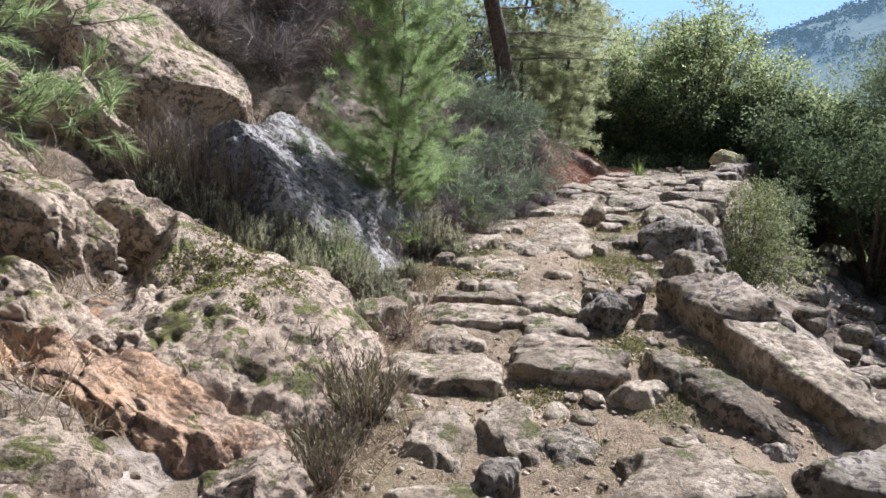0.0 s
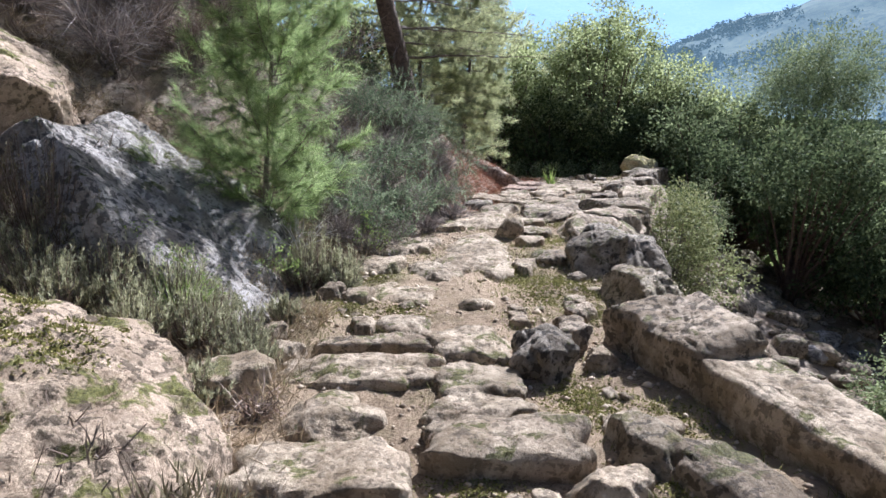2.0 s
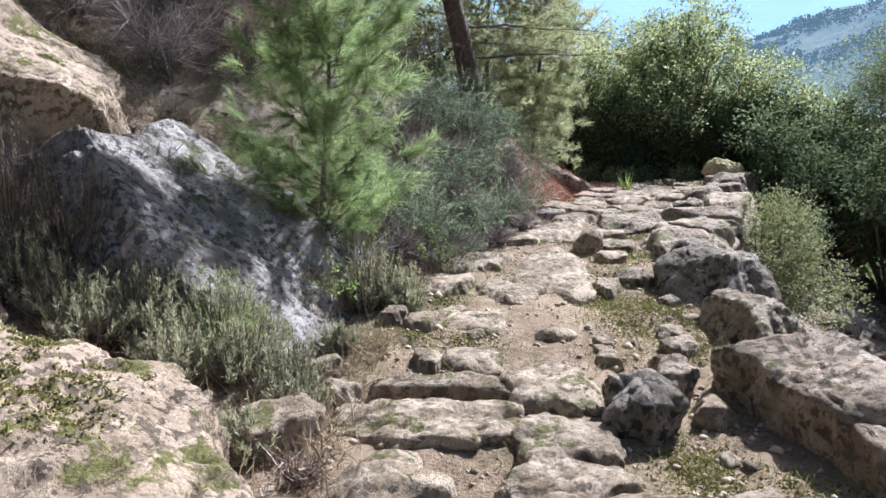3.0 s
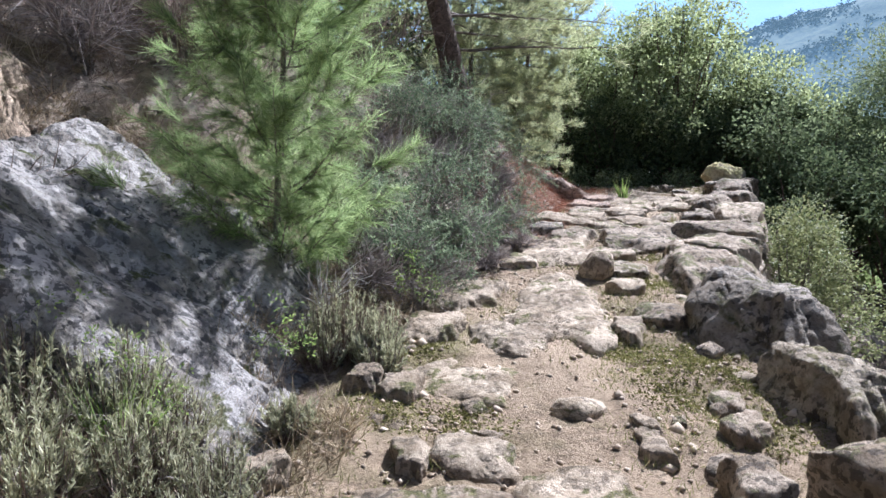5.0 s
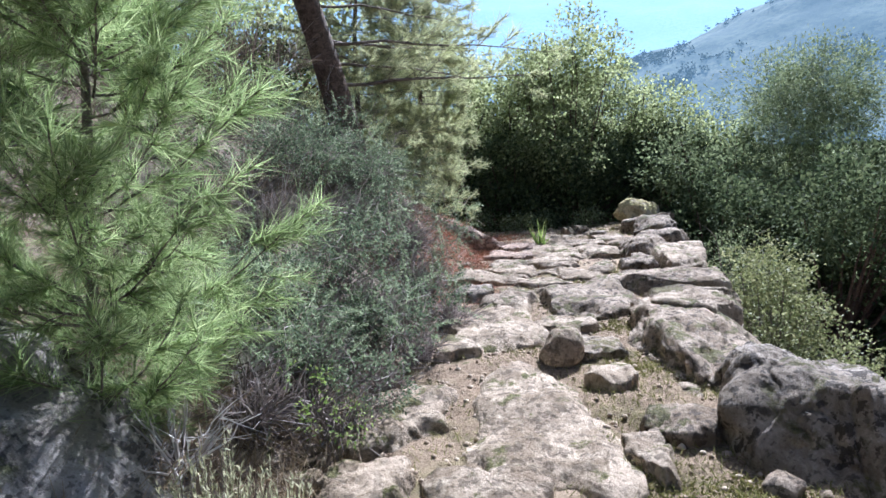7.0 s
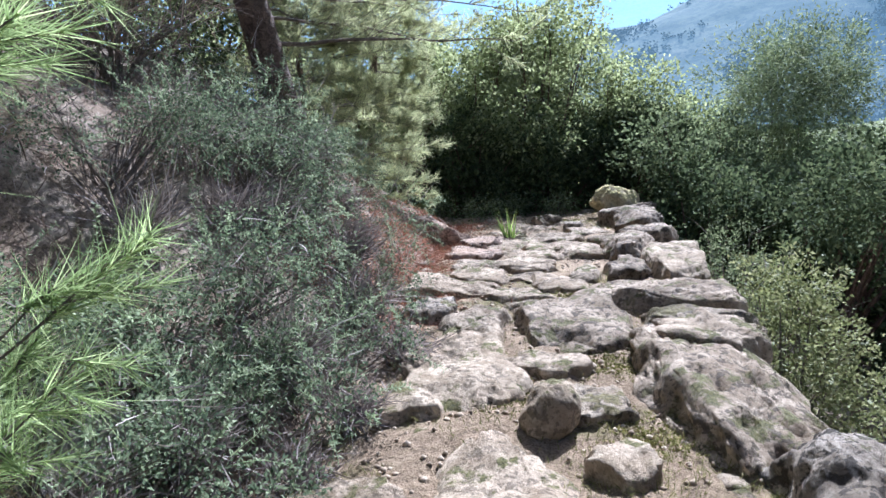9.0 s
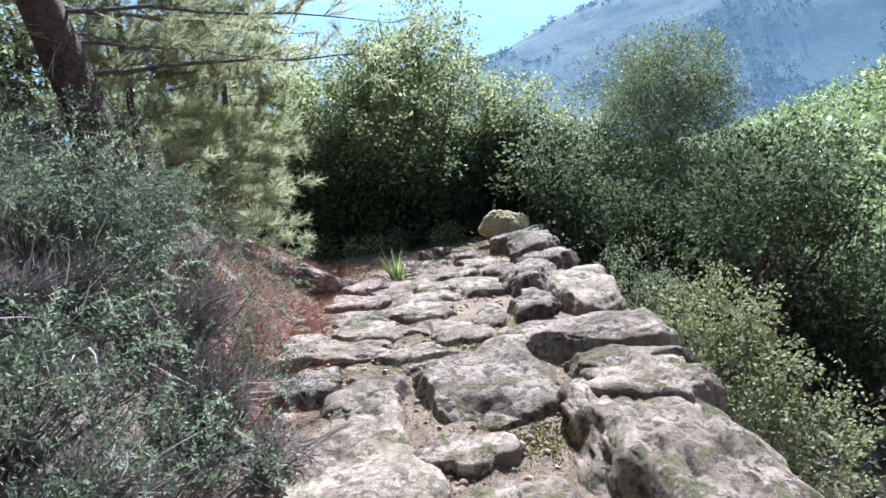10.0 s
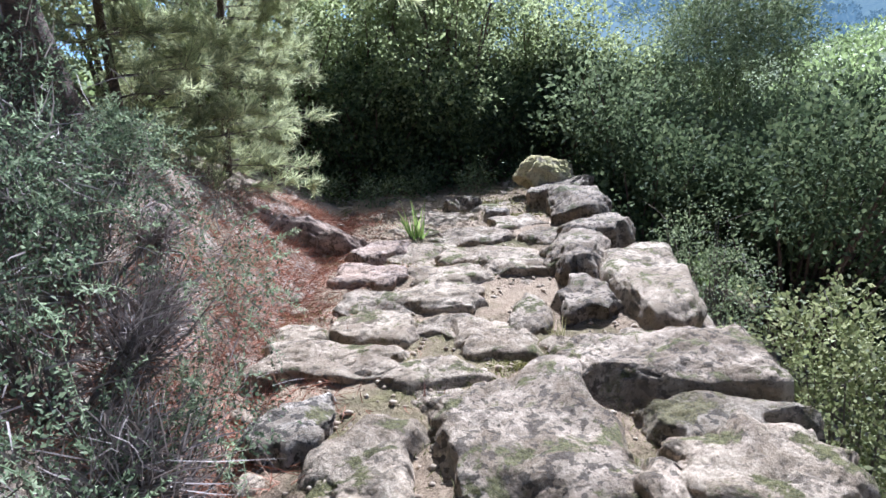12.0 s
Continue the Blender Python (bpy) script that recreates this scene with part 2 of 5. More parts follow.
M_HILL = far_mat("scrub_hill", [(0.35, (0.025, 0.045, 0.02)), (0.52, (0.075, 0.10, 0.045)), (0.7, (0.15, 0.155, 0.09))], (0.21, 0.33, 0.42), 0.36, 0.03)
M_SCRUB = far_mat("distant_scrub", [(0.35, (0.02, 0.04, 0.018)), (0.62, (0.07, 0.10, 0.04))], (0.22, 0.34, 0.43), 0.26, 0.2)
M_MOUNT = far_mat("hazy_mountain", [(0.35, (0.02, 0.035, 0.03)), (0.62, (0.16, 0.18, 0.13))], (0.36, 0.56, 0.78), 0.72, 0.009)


# ---- mesh helpers ----
def vnoise(P, seed=0):
    P = np.asarray(P, float)
    I = np.floor(P).astype(np.int64)
    F = P - I
    F = F * F * (3 - 2 * F)
    out = np.zeros(len(P))
    for dx in (0, 1):
        for dy in (0, 1):
            for dz in (0, 1):
                h = ((I[:, 0] + dx) * 73856093) ^ ((I[:, 1] + dy) * 19349663) ^ ((I[:, 2] + dz) * 83492791) ^ (seed * 265443)
                h &= 0x7FFFFFFF
                h = ((h ^ (h >> 13)) * 1274126177) & 0x7FFFFFFF
                h = ((h ^ (h >> 11)) * 668265263) & 0x7FFFFFFF
                w = (F[:, 0] if dx else 1 - F[:, 0]) * (F[:, 1] if dy else 1 - F[:, 1]) * (F[:, 2] if dz else 1 - F[:, 2])
                out += w * (((h >> 7) & 0xFFFF) / 32767.5 - 1)
    return out


def fbm(P, octaves=4, seed=0, gain=0.5):
    out, a = 0, 1.0
    for o in range(octaves):
        out = out + a * vnoise(np.asarray(P) * (2.03 ** o) + 17.3 * o, seed + o)
        a *= gain
    return out


def mesh_of(name, V, F, smooth=False):
    V = np.asarray(V, float)
    F = np.asarray(F, int)
    me = bpy.data.meshes.new(name)
    k = F.shape[1]
    me.vertices.add(len(V))
    me.vertices.foreach_set("co", V.ravel())
    me.loops.add(F.size)
    me.loops.foreach_set("vertex_index", F.ravel())
    me.polygons.add(len(F))
    me.polygons.foreach_set("loop_start", np.arange(0, F.size, k))
    me.polygons.foreach_set("loop_total", np.full(len(F), k))
    if smooth:
        me.polygons.foreach_set("use_smooth", np.ones(len(F), bool))
    me.update(calc_edges=True)
    return me


def obj(name, me, material, parent=None, label="", **tags):
    ob = new(name, me)
    if material and not me.materials:
        me.materials.append(material)
    if parent:
        ob.parent = parent
    if label or tags:
        tagged(ob, label, **tags)
    return ob


def empty(name, at, label, category, group="", rz=0.0):
    e = new(name)
    e.empty_display_size = 0.1
    e.matrix_world = pose(*at, 0, 0, rz)
    return tagged(e, label, category, group)


_ball = {}


def cube_ball(n):
    """Points on a cube split n times a side, and its quads."""
    if n not in _ball:
        g = np.linspace(-1, 1, n + 1)
        a, b = np.meshgrid(g, g, indexing="ij")
        V, F = [], []
        q = np.arange((n + 1) ** 2).reshape(n + 1, n + 1)
        quads = np.stack([q[:-1, :-1], q[1:, :-1], q[1:, 1:], q[:-1, 1:]], -1).reshape(-1, 4)
        for ax in range(3):
            for s in (-1, 1):
                P = np.zeros(((n + 1) ** 2, 3))
                P[:, ax] = s
                P[:, (ax + 1) % 3], P[:, (ax + 2) % 3] = a.ravel(), b.ravel()
                F.append((quads if s > 0 else quads[:, ::-1]) + len(V) * (n + 1) ** 2)
                V.append(P)
        V, F = np.concatenate(V), np.concatenate(F)
        u, inv = np.unique(np.round(V, 6), axis=0, return_inverse=True)
        _ball[n] = (u, inv.ravel()[F])
    return _ball[n]


def rock_mesh(name, size, seed, n=12, block=4.0, rough=0.05, cuts=7, outline=0.16, crag=0.03, ledge=0.0):
    """A weathered stone: rounded block, chipped by planes, uneven outline, pitted and cracked surface."""
    rng = np.random.default_rng(seed)
    V, F = cube_ball(n)
    P = V / (np.sum(np.abs(V) ** block, 1) ** (1 / block))[:, None]
    for _ in range(cuts):
        d = rng.normal(size=3) * (1, 1, 0.7)
        d /= np.linalg.norm(d)
        reach = np.max(P @ d) * rng.uniform(0.66, 0.93)
        P = P - np.clip(P @ d - reach, 0, None)[:, None] * d * 0.95
    ang = np.arctan2(P[:, 1], P[:, 0])
    ring = np.c_[np.cos(ang) * 1.6, np.sin(ang) * 1.6, np.full(len(P), seed * 3.7)]
    P[:, :2] *= (1 + outline * fbm(ring, 4, seed, 0.6))[:, None]
    S = np.array(size) / 2
    Q = P * S
    m = float(np.mean(sorted(size)[1:]))
    N = P / S
    N /= np.linalg.norm(N, axis=1)[:, None]
    big = fbm(Q * 2.6 / m + seed, 4, seed) * rough * m
    ridge = 1 - np.abs(fbm(Q * 4.5 / m ** 0.5 + seed * 1.7, 3, seed + 3, 0.55))
    crack = -np.clip(ridge - 0.86, 0, None) * 7 * crag
    pit = -np.clip(fbm(Q * 13 + seed, 3, seed + 5) - 0.25, 0, None) * crag * 0.9
    w = big + (crack + pit) * np.clip(m / 0.4, 0.5, 1.6) + fbm(Q * 24 + seed, 3, seed + 7) * 0.005
    if ledge:
        # broken ledges, weathered hollows and long splits
        t = fbm(Q * (1.5, 3.2, 3.0) + seed * 2.3, 4, seed + 11, 0.55) * 3.2
        f = t - np.floor(t)
        w = w + ledge * (np.floor(t) + np.clip((f - 0.78) / 0.22, 0, 1) ** 2) / 3.2
        split = np.abs(fbm(Q * (1.1, 2.6, 1.6) + seed * 0.9, 3, seed + 13, 0.5))
        w = w - ledge * 1.5 * np.clip(1 - split / 0.045, 0, 1) ** 1.5
    Q = Q + N * w[:, None]
    return mesh_of(name, Q, F, True)


def tubes(lines, sides=5):
    """Tapered tubes along polylines [(points, first radius, last radius)]."""
    Vs, Fs, base = [], [], 0
    for pts, r0, r1 in lines:
        pts = np.asarray(pts, float)
        k = len(pts)
        T = np.gradient(pts, axis=0)
        T /= np.linalg.norm(T, axis=1)[:, None] + 1e-9
        up = np.where(np.abs(T[:, 2:3]) > 0.9, [[1.0, 0, 0]], [[0, 0, 1.0]])
        A = np.cross(T, up)
        A /= np.linalg.norm(A, axis=1)[:, None] + 1e-9
        B = np.cross(T, A)
        r = np.linspace(r0, r1, k)[:, None, None]
        th = np.linspace(0, 2 * np.pi, sides, endpoint=False)[None, :, None]
        V = pts[:, None] + r * (np.cos(th) * A[:, None] + np.sin(th) * B[:, None])
        i = np.arange(k - 1)[:, None] * sides
        j = np.arange(sides)[None]
        jn = (j + 1) % sides
        F = np.stack([i + j, i + jn, i + sides + jn, i + sides + j], -1).reshape(-1, 4) + base
        Vs.append(V.reshape(-1, 3))
        Fs.append(F)
        base += k * sides
    return np.concatenate(Vs), np.concatenate(Fs)


def unit(v):
    return v / (np.linalg.norm(v, axis=-1, keepdims=True) + 1e-9)


def leaves(C, D, rng, length, width, droop=0.0):
    """Folded diamond leaves at C, pointing along D."""
    k = len(C)
    D = unit(D)
    side = unit(np.cross(D, rng.normal(size=(k, 3))))
    nor = np.cross(D, side)
    L = (length * rng.uniform(0.65, 1.3, k))[:, None]
    W = (width * rng.uniform(0.7, 1.25, k))[:, None]
    mid = C + D * L * 0.45
    tip = C + D * L - np.array([0, 0, 1.0]) * L * droop - nor * L * 0.1
    V = np.stack([C, mid + side * W / 2 + nor * W * 0.2, tip, mid - side * W / 2 + nor * W * 0.2], 1).reshape(-1, 3)
    return V, np.arange(4 * k).reshape(k, 4)


def blades(C, D, rng, length, width, curve=0.25):
    """Thin bent blades (two triangles each as one quad tapering to a tip)."""
    k = len(C)
    D = unit(D)
    side = unit(np.cross(D, rng.normal(size=(k, 3))))
    L = (np.asarray(length) * rng.uniform(0.6, 1.25, k))[:, None]
    bend = rng.normal(size=(k, 3)) * curve * L
    w = width
    a = C + D * L * 0.5 + bend * 0.25
    tip = C + D * L + bend
    V = np.stack([C - side * w / 2, a - side * w * 0.45, tip, a + side * w * 0.45, C + side * w / 2], 1).reshape(-1, 3)
    i = np.arange(k)[:, None] * 5
    return V, i + np.array([[0, 1, 3, 4]]), i + np.array([[1, 2, 3]])


def poly_mesh(name, V, quads, tris):
    me = bpy.data.meshes.new(name)
    quads, tris = np.asarray(quads, int).reshape(-1, 4), np.asarray(tris, int).reshape(-1, 3)
    me.vertices.add(len(V))
    me.vertices.foreach_set("co", np.asarray(V, float).ravel())
    me.loops.add(quads.size + tris.size)
    me.loops.foreach_set("vertex_index", np.concatenate([quads.ravel(), tris.ravel()]))
    me.polygons.add(len(quads) + len(tris))
    me.polygons.foreach_set("loop_start", np.concatenate([np.arange(0, quads.size, 4), quads.size + np.arange(0, tris.size, 3)]))
    me.polygons.foreach_set("loop_total", np.concatenate([np.full(len(quads), 4), np.full(len(tris), 3)]))
    me.update(calc_edges=True)
    return me


def needle_mesh(name, C, D, rng, length, width):
    """Fine straight needles, one sliver each."""
    k = len(C)
    D = unit(D)
    side = unit(np.cross(D, rng.normal(size=(k, 3)))) * width / 2
    L = (length * rng.uniform(0.6, 1.25, k))[:, None]
    V = np.stack([C - side, C + side, C + D * L], 1).reshape(-1, 3)
    return mesh_of(name, V, np.arange(3 * k).reshape(k, 3))


def blade_mesh(name, C, D, rng, length, width, curve=0.25):
    V, Q, T = blades(C, D, rng, length, width, curve)
    return poly_mesh(name, V, Q, T)


# ---- the lie of the land ----
def left_edge(y):
    return np.interp(y, [-6, 0, 2.3, 3.4, 5, 6.4, 7.2, 8.4, 9.3, 10.2, 11.6, 12.8, 14, 17, 30], [-1.2, -0.7, -0.45, -0.45, -0.4, -0.15, 0.3, 1.0, 1.4, 1.7, 2.35, 2.9, 3.3, 4.0, 8])


def right_edge(y):
    return np.interp(y, [-6, 0, 2.4, 3.5, 4.4, 5.5, 6.4, 7.7, 8.75, 9.9, 11.3, 12.7, 14, 17, 30], [1.6, 1.75, 1.9, 2.2, 2.3, 2.25, 2.5, 2.85, 3.5, 4.15, 4.85, 5.45, 6.0, 7.0, 11])


def path_z(y):
    return np.interp(y, [-6, 0, 4, 6, 9, 12, 13.4, 16, 20, 40], [0.1, -0.03, -0.1, -0.1, -0.08, -0.16, -0.22, -0.5, -1.4, -3.5])


def smooth(a, b, x):
    t = np.clip((np.asarray(x, float) - a) / (b - a), 0, 1)
    return t * t * (3 - 2 * t)


def land(x, y, fine=True):
    x, y = np.asarray(x, float), np.asarray(y, float)
    z = path_z(y)
    P = np.c_[x.ravel(), y.ravel(), np.zeros(x.size)]
    d = left_edge(y) - x
    k = np.interp(y, [-6, 0, 5, 6.5, 8, 10, 11, 12.5, 15, 20], [0.36, 0.36, 0.38, 0.55, 0.75, 1.15, 1.1, 0.62, 0.5, 0.3])
    dd = np.clip(d, 0, None)
    rise = k * np.minimum(dd, 1.3) + 0.52 * np.clip(dd - 1.3, 0, 45) + 0.1 * np.clip(dd - 46, 0, 200)
    e = np.clip(x - right_edge(y), 0, None)
    fall = 1.0 * smooth(0, 0.45, e) + 0.42 * np.clip(e - 0.3, 0, 5.5) 
    # the far side of the valley
    out = np.hypot(x, y)
    far = smooth(40, 60, np.degrees(np.arctan2(x, y))) * smooth(150, 120, np.degrees(np.arctan2(x, y)))
    z = z + rise - fall + far * 0.17 * np.clip(out - 15, 0, 62)
    off = np.clip(np.maximum(d, e), 0, 3)
    z = z + fbm(P * 0.7, 3, 3).reshape(x.shape) * 0.10 * np.clip(off, 0, 2.5)
    if fine:
        rid = 1 - np.abs(fbm(P * 1.5 + 4, 4, 41, 0.55)).reshape(x.shape)
        z = z + np.clip(d - 0.1, 0, 0.5) * 0.36 * (rid - 0.75) * np.clip((8.5 - y) / 2, 0, 1)
        z = z + fbm(P * 3.1, 4, 9).reshape(x.shape) * (0.022 + 0.03 * np.clip(off, 0, 1)) + fbm(P * 14, 3, 21).reshape(x.shape) * 0.010
    return z


def land1(x, y):
    return float(land(np.array([x]), np.array([y]), False)[0])


def grow(start, step, far, ratio=1.16):
    out, s = [], step
    while abs(start) < far:
        start += s
        s *= ratio
        out.append(start)
    return out


def grid_mesh(name, xs, ys, zf):
    X, Y = np.meshgrid(xs, ys, indexing="ij")
    V = np.c_[X.ravel(), Y.ravel(), zf(X, Y).ravel()]
    q = np.arange(X.size).reshape(X.shape)
    F = np.stack([q[:-1, :-1], q[1:, :-1], q[1:, 1:], q[:-1, 1:]], -1).reshape(-1, 4)
    return mesh_of(name, V, F, True)


gx = np.array(sorted(grow(-4.5, -0.07, 3000)) + list(np.arange(-4.5, 8.0, 0.07)) + grow(8.0, 0.07, 3000))
gy = np.array(sorted(grow(-1.0, -0.1, 3000)) + list(np.arange(-1.0, 15.5, 0.07)) + grow(15.5, 0.07, 3000))
ground = obj("ground", grid_mesh("ground", gx, gy, land), M_SOIL, None, "dry stony hillside soil with dead grass and scrub", category="ground", kind="structure")


# packed gravel between the paving stones
def gravel_z(X, Y):
    u = (X - left_edge(Y)) / (right_edge(Y) - left_edge(Y))
    side = smooth(-0.02, 0.1, u) * (1 - smooth(0.86, 0.98, u))
    P = np.c_[X.ravel(), Y.ravel(), np.zeros(X.size)]
    deep = -0.012 + 0.02 * smooth(8.4, 9.8, Y) + 0.014 * fbm(P * 2.3, 3, 61).reshape(X.shape)
    return land(X, Y) + (0.03 + deep) * side - 0.05 * (1 - side) + (fbm(P * 30, 3, 5) * 0.006).reshape(X.shape)


ts = np.linspace(-0.05, 1.0, 75)
yy = np.arange(-7.0, 15.0, 0.04)
T_, Y_ = np.meshgrid(ts, yy, indexing="ij")
X_ = left_edge(Y_) + T_ * (right_edge(Y_) - left_edge(Y_))
_q = np.arange(X_.size).reshape(X_.shape)
pavement = obj("pavement", mesh_of("pavement", np.c_[X_.ravel(), Y_.ravel(), gravel_z(X_, Y_).ravel()],
               np.stack([_q[:-1, :-1], _q[1:, :-1], _q[1:, 1:], _q[:-1, 1:]], -1).reshape(-1, 4), True), M_GRAVEL, None,
               "ancient stone-paved path with packed tan gravel and moss", category="path", kind="structure")


# distant slopes
def polar_hill(name, a0, a1, r0, r1, elev, material, label, seed, rough, base=-4.0):
    A = np.radians(np.linspace(a0, a1, 260))
    R = np.linspace(0, 1, 70)
    AA, RR = np.meshgrid(A, R, indexing="ij")
    r = r0 + (r1 - r0) * RR
    X, Y = r * np.sin(AA), r * np.cos(AA)
    top = np.tan(np.radians(elev(np.degrees(AA)))) * r1
    prof = np.where(RR < 0.86, smooth(0, 0.9, RR / 0.86) * 0.55 + 0.45 * RR / 0.86, 1 - 1.2 * (RR - 0.86))
    nz = fbm(np.c_[X.ravel(), Y.ravel(), np.zeros(X.size)] * rough, 6, seed, 0.55).reshape(X.shape)
    Z = base + (top - base) * prof * (1 + 0.13 * nz * smooth(0, 0.3, RR) * np.where(RR < 0.9, 1, 0.6))
    q = np.arange(X.size).reshape(X.shape)
    F = np.stack([q[:-1, :-1], q[:-1, 1:], q[1:, 1:], q[1:, :-1]], -1).reshape(-1, 4)
    return obj(name, mesh_of(name, np.c_[X.ravel(), Y.ravel(), Z.ravel()], F, True), material, None, label, category="hill", kind="structure")


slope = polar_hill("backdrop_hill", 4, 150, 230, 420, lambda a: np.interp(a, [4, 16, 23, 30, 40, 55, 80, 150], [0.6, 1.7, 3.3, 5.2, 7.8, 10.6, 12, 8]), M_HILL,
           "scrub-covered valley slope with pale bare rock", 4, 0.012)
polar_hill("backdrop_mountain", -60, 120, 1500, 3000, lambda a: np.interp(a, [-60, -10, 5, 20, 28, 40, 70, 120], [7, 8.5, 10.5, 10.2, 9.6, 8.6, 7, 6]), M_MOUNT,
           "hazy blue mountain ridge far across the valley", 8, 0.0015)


# ---- rocks ----
PLACED = []


def paver(x, y, w, d, rot=0.0, z=0.0, h=0.24, seed=None, mat=None, parent=None, tilt=(0, 0), block=6.0, name="paving_stone", out=0.24, rough=0.038, crag=0.013, cuts=9):
    """A paving stone whose top lies at z, sunk into the bed."""
    seed = seed or len(PLACED) + 3
    me = rock_mesh(name, (w * 1.02, d * 1.02, h), seed, 6 if seed > 700 else 16 if max(w, d) < 0.7 else 26, block, rough, cuts, out, crag)
    ob = obj(name, me, mat or M_PAVE, parent or pavement)
    ob.matrix_world = pose(x, y, z - h / 2, tilt[0], tilt[1], rot)
    PLACED.append((x, y, max(w, d) / 2 * 0.8))
    return ob


def boulder(name, at, size, rot, seed, mat, label, n=32, block=3.0, rough=0.09, cuts=11, out=0.2, parent=None, crag=0.014, ledge=0.0):
    me = rock_mesh(name, size, seed, n, block, rough, cuts, out, crag, ledge)
    ob = obj(name, me, mat, parent, label) if parent else obj(name, me, mat, None, label, category="rock")
    ob.matrix_world = pose(*at, *rot)
    PLACED.append((at[0], at[1], (size[0] + size[1]) / 4 * 0.9))
    return ob


# paved path, from the near end to the far
paver(0.83, 4.69, 0.46, 0.50, -7, 0.01, 0.2)
paver(0.19, 4.37, 0.76, 0.33, -5, 0.0, 0.24)
paver(0.31, 4.72, 0.60, 0.18, -6, 0.0, 0.22, mat=M_BLOCK)
paver(0.11, 3.94, 0.41, 0.40, -6, 0.0, 0.22, block=3.4)
paver(0.08, 3.45, 0.60, 0.42, 3, 0.0, 0.24)
paver(0.78, 4.17, 0.38, 0.36, 5, 0.0, 0.2)
paver(0.72, 3.90, 0.48, 0.26, 5, -0.02, 0.22)
paver(0.77, 3.56, 0.58, 0.36, -4, 0.02, 0.26)
paver(1.05, 3.29, 0.30, 0.24, 4, 0.0, 0.22)
paver(1.38, 4.74, 0.17, 0.26, -7, 0.05, 0.22, mat=M_BLOCK)
paver(1.44, 4.42, 0.18, 0.18, -7, 0.0, 0.18)
paver(0.51, 5.07, 0.31, 0.30, -7, -0.03, 0.2)
paver(0.27, 5.09, 0.13, 0.30, -7, -0.02, 0.2)
paver(1.58, 5.22, 0.18, 0.26, -8, -0.02, 0.22, mat=M_BLOCK)
paver(1.18, 5.10, 0.13, 0.22, -7, -0.03, 0.16)
paver(0.09, 2.80, 0.29, 0.50, 4, 0.0, 0.24)
paver(0.39, 2.85, 0.31, 0.48, 14, 0.0, 0.24)
paver(0.11, 2.27, 0.42, 0.30, 3, 0.0, 0.24)
paver(0.32, 2.43, 0.15, 0.15, 3, 0.05, 0.22, mat=M_DARK)
paver(0.60, 2.75, 0.34, 0.42, 3, -0.04, 0.22, mat=M_MOSSY)
paver(1.05, 2.42, 0.58, 0.60, -8, 0.06, 0.34)
paver(1.50, 2.72, 0.14, 0.16, 4, 0.0, 0.2, mat=M_DARK)
paver(0.55, 2.2, 0.3, 0.34, 6, -0.03, 0.2)
paver(0.1, 1.7, 0.5, 0.45, 4, 0.0, 0.24)
paver(0.75, 1.6, 0.55, 0.42, -6, 0.0, 0.24)
paver(-0.25, 5.0, 0.2, 0.18, 5, 0.0, 0.2)
paver(-0.12, 4.72, 0.16, 0.2, 15, -0.01, 0.2)
paver(-0.32, 4.35, 0.3, 0.26, 15, 0.04, 0.2)
# middle stretch
paver(1.24, 7.05, 0.66, 1.55, -14, -0.025, 0.26, block=6, out=0.12)
paver(0.83, 6.30, 0.46, 0.50, -13, -0.02, 0.22, block=6)
paver(0.66, 7.12, 0.50, 0.70, -14, 0.0, 0.26)
paver(0.44, 6.50, 0.34, 0.40, -13, -0.01, 0.22)
paver(0.48, 5.84, 0.55, 0.50, -12, -0.05, 0.2)
paver(2.38, 8.89, 0.78, 0.95, -18, 0.02, 0.3, mat=M_BLOCK)
paver(1.55, 8.45, 0.55, 1.20, -17, 0.0, 0.28)
paver(1.80, 7.25, 0.29, 0.34, -15, 0.0, 0.24)
paver(1.78, 6.66, 0.33, 0.34, -14, 0.0, 0.24, mat=M_BLOCK)
paver(1.55, 6.45, 0.19, 0.42, -18, -0.04, 0.2)
paver(1.63, 5.45, 0.17, 0.22, -12, -0.04, 0.2, mat=M_BLOCK)
paver(1.19, 5.23, 0.11, 0.2, -11, -0.02, 0.18)
paver(1.34, 5.27, 0.07, 0.09, -11, -0.04, 0.12)
paver(0.07, 5.77, 0.18, 0.2, -12, 0.01, 0.2, mat=M_BLOCK)
paver(0.24, 5.70, 0.17, 0.24, -12, -0.01, 0.2)
paver(1.95, 7.75, 0.34, 0.4, -18, -0.02, 0.24, mat=M_MOSSY)
paver(1.98, 8.25, 0.42, 0.34, -22, 0.0, 0.24)
paver(1.2, 8.0, 0.3, 0.4, -20, 0.0, 0.22)
# far stretch
paver(2.02, 9.82, 0.72, 0.36, -30, 0.0, 0.24)
paver(1.96, 10.22, 0.36, 0.25, -30, -0.02, 0.2)
paver(2.28, 10.15, 0.48, 0.39, -31, -0.01, 0.22)
paver(2.42, 10.50, 0.58, 0.40, -44, -0.02, 0.22)
paver(2.75, 10.42, 0.60, 0.38, -38, -0.02, 0.22)
paver(3.02, 10.76, 0.55, 0.45, -32, -0.03, 0.22)
paver(3.56, 10.83, 0.65, 0.52, -32, -0.03, 0.24)
paver(3.11, 9.92, 0.24, 0.67, -38, 0.0, 0.24)
paver(2.78, 9.72, 0.50, 0.47, -32, -0.01, 0.22)
paver(2.60, 10.02, 0.43, 0.29, -36, -0.02, 0.2)
paver(1.84, 8.98, 0.43, 0.58, -29, 0.01, 0.26)
paver(1.70, 9.35, 0.31, 0.45, -29, 0.03, 0.26, mat=M_DARK)
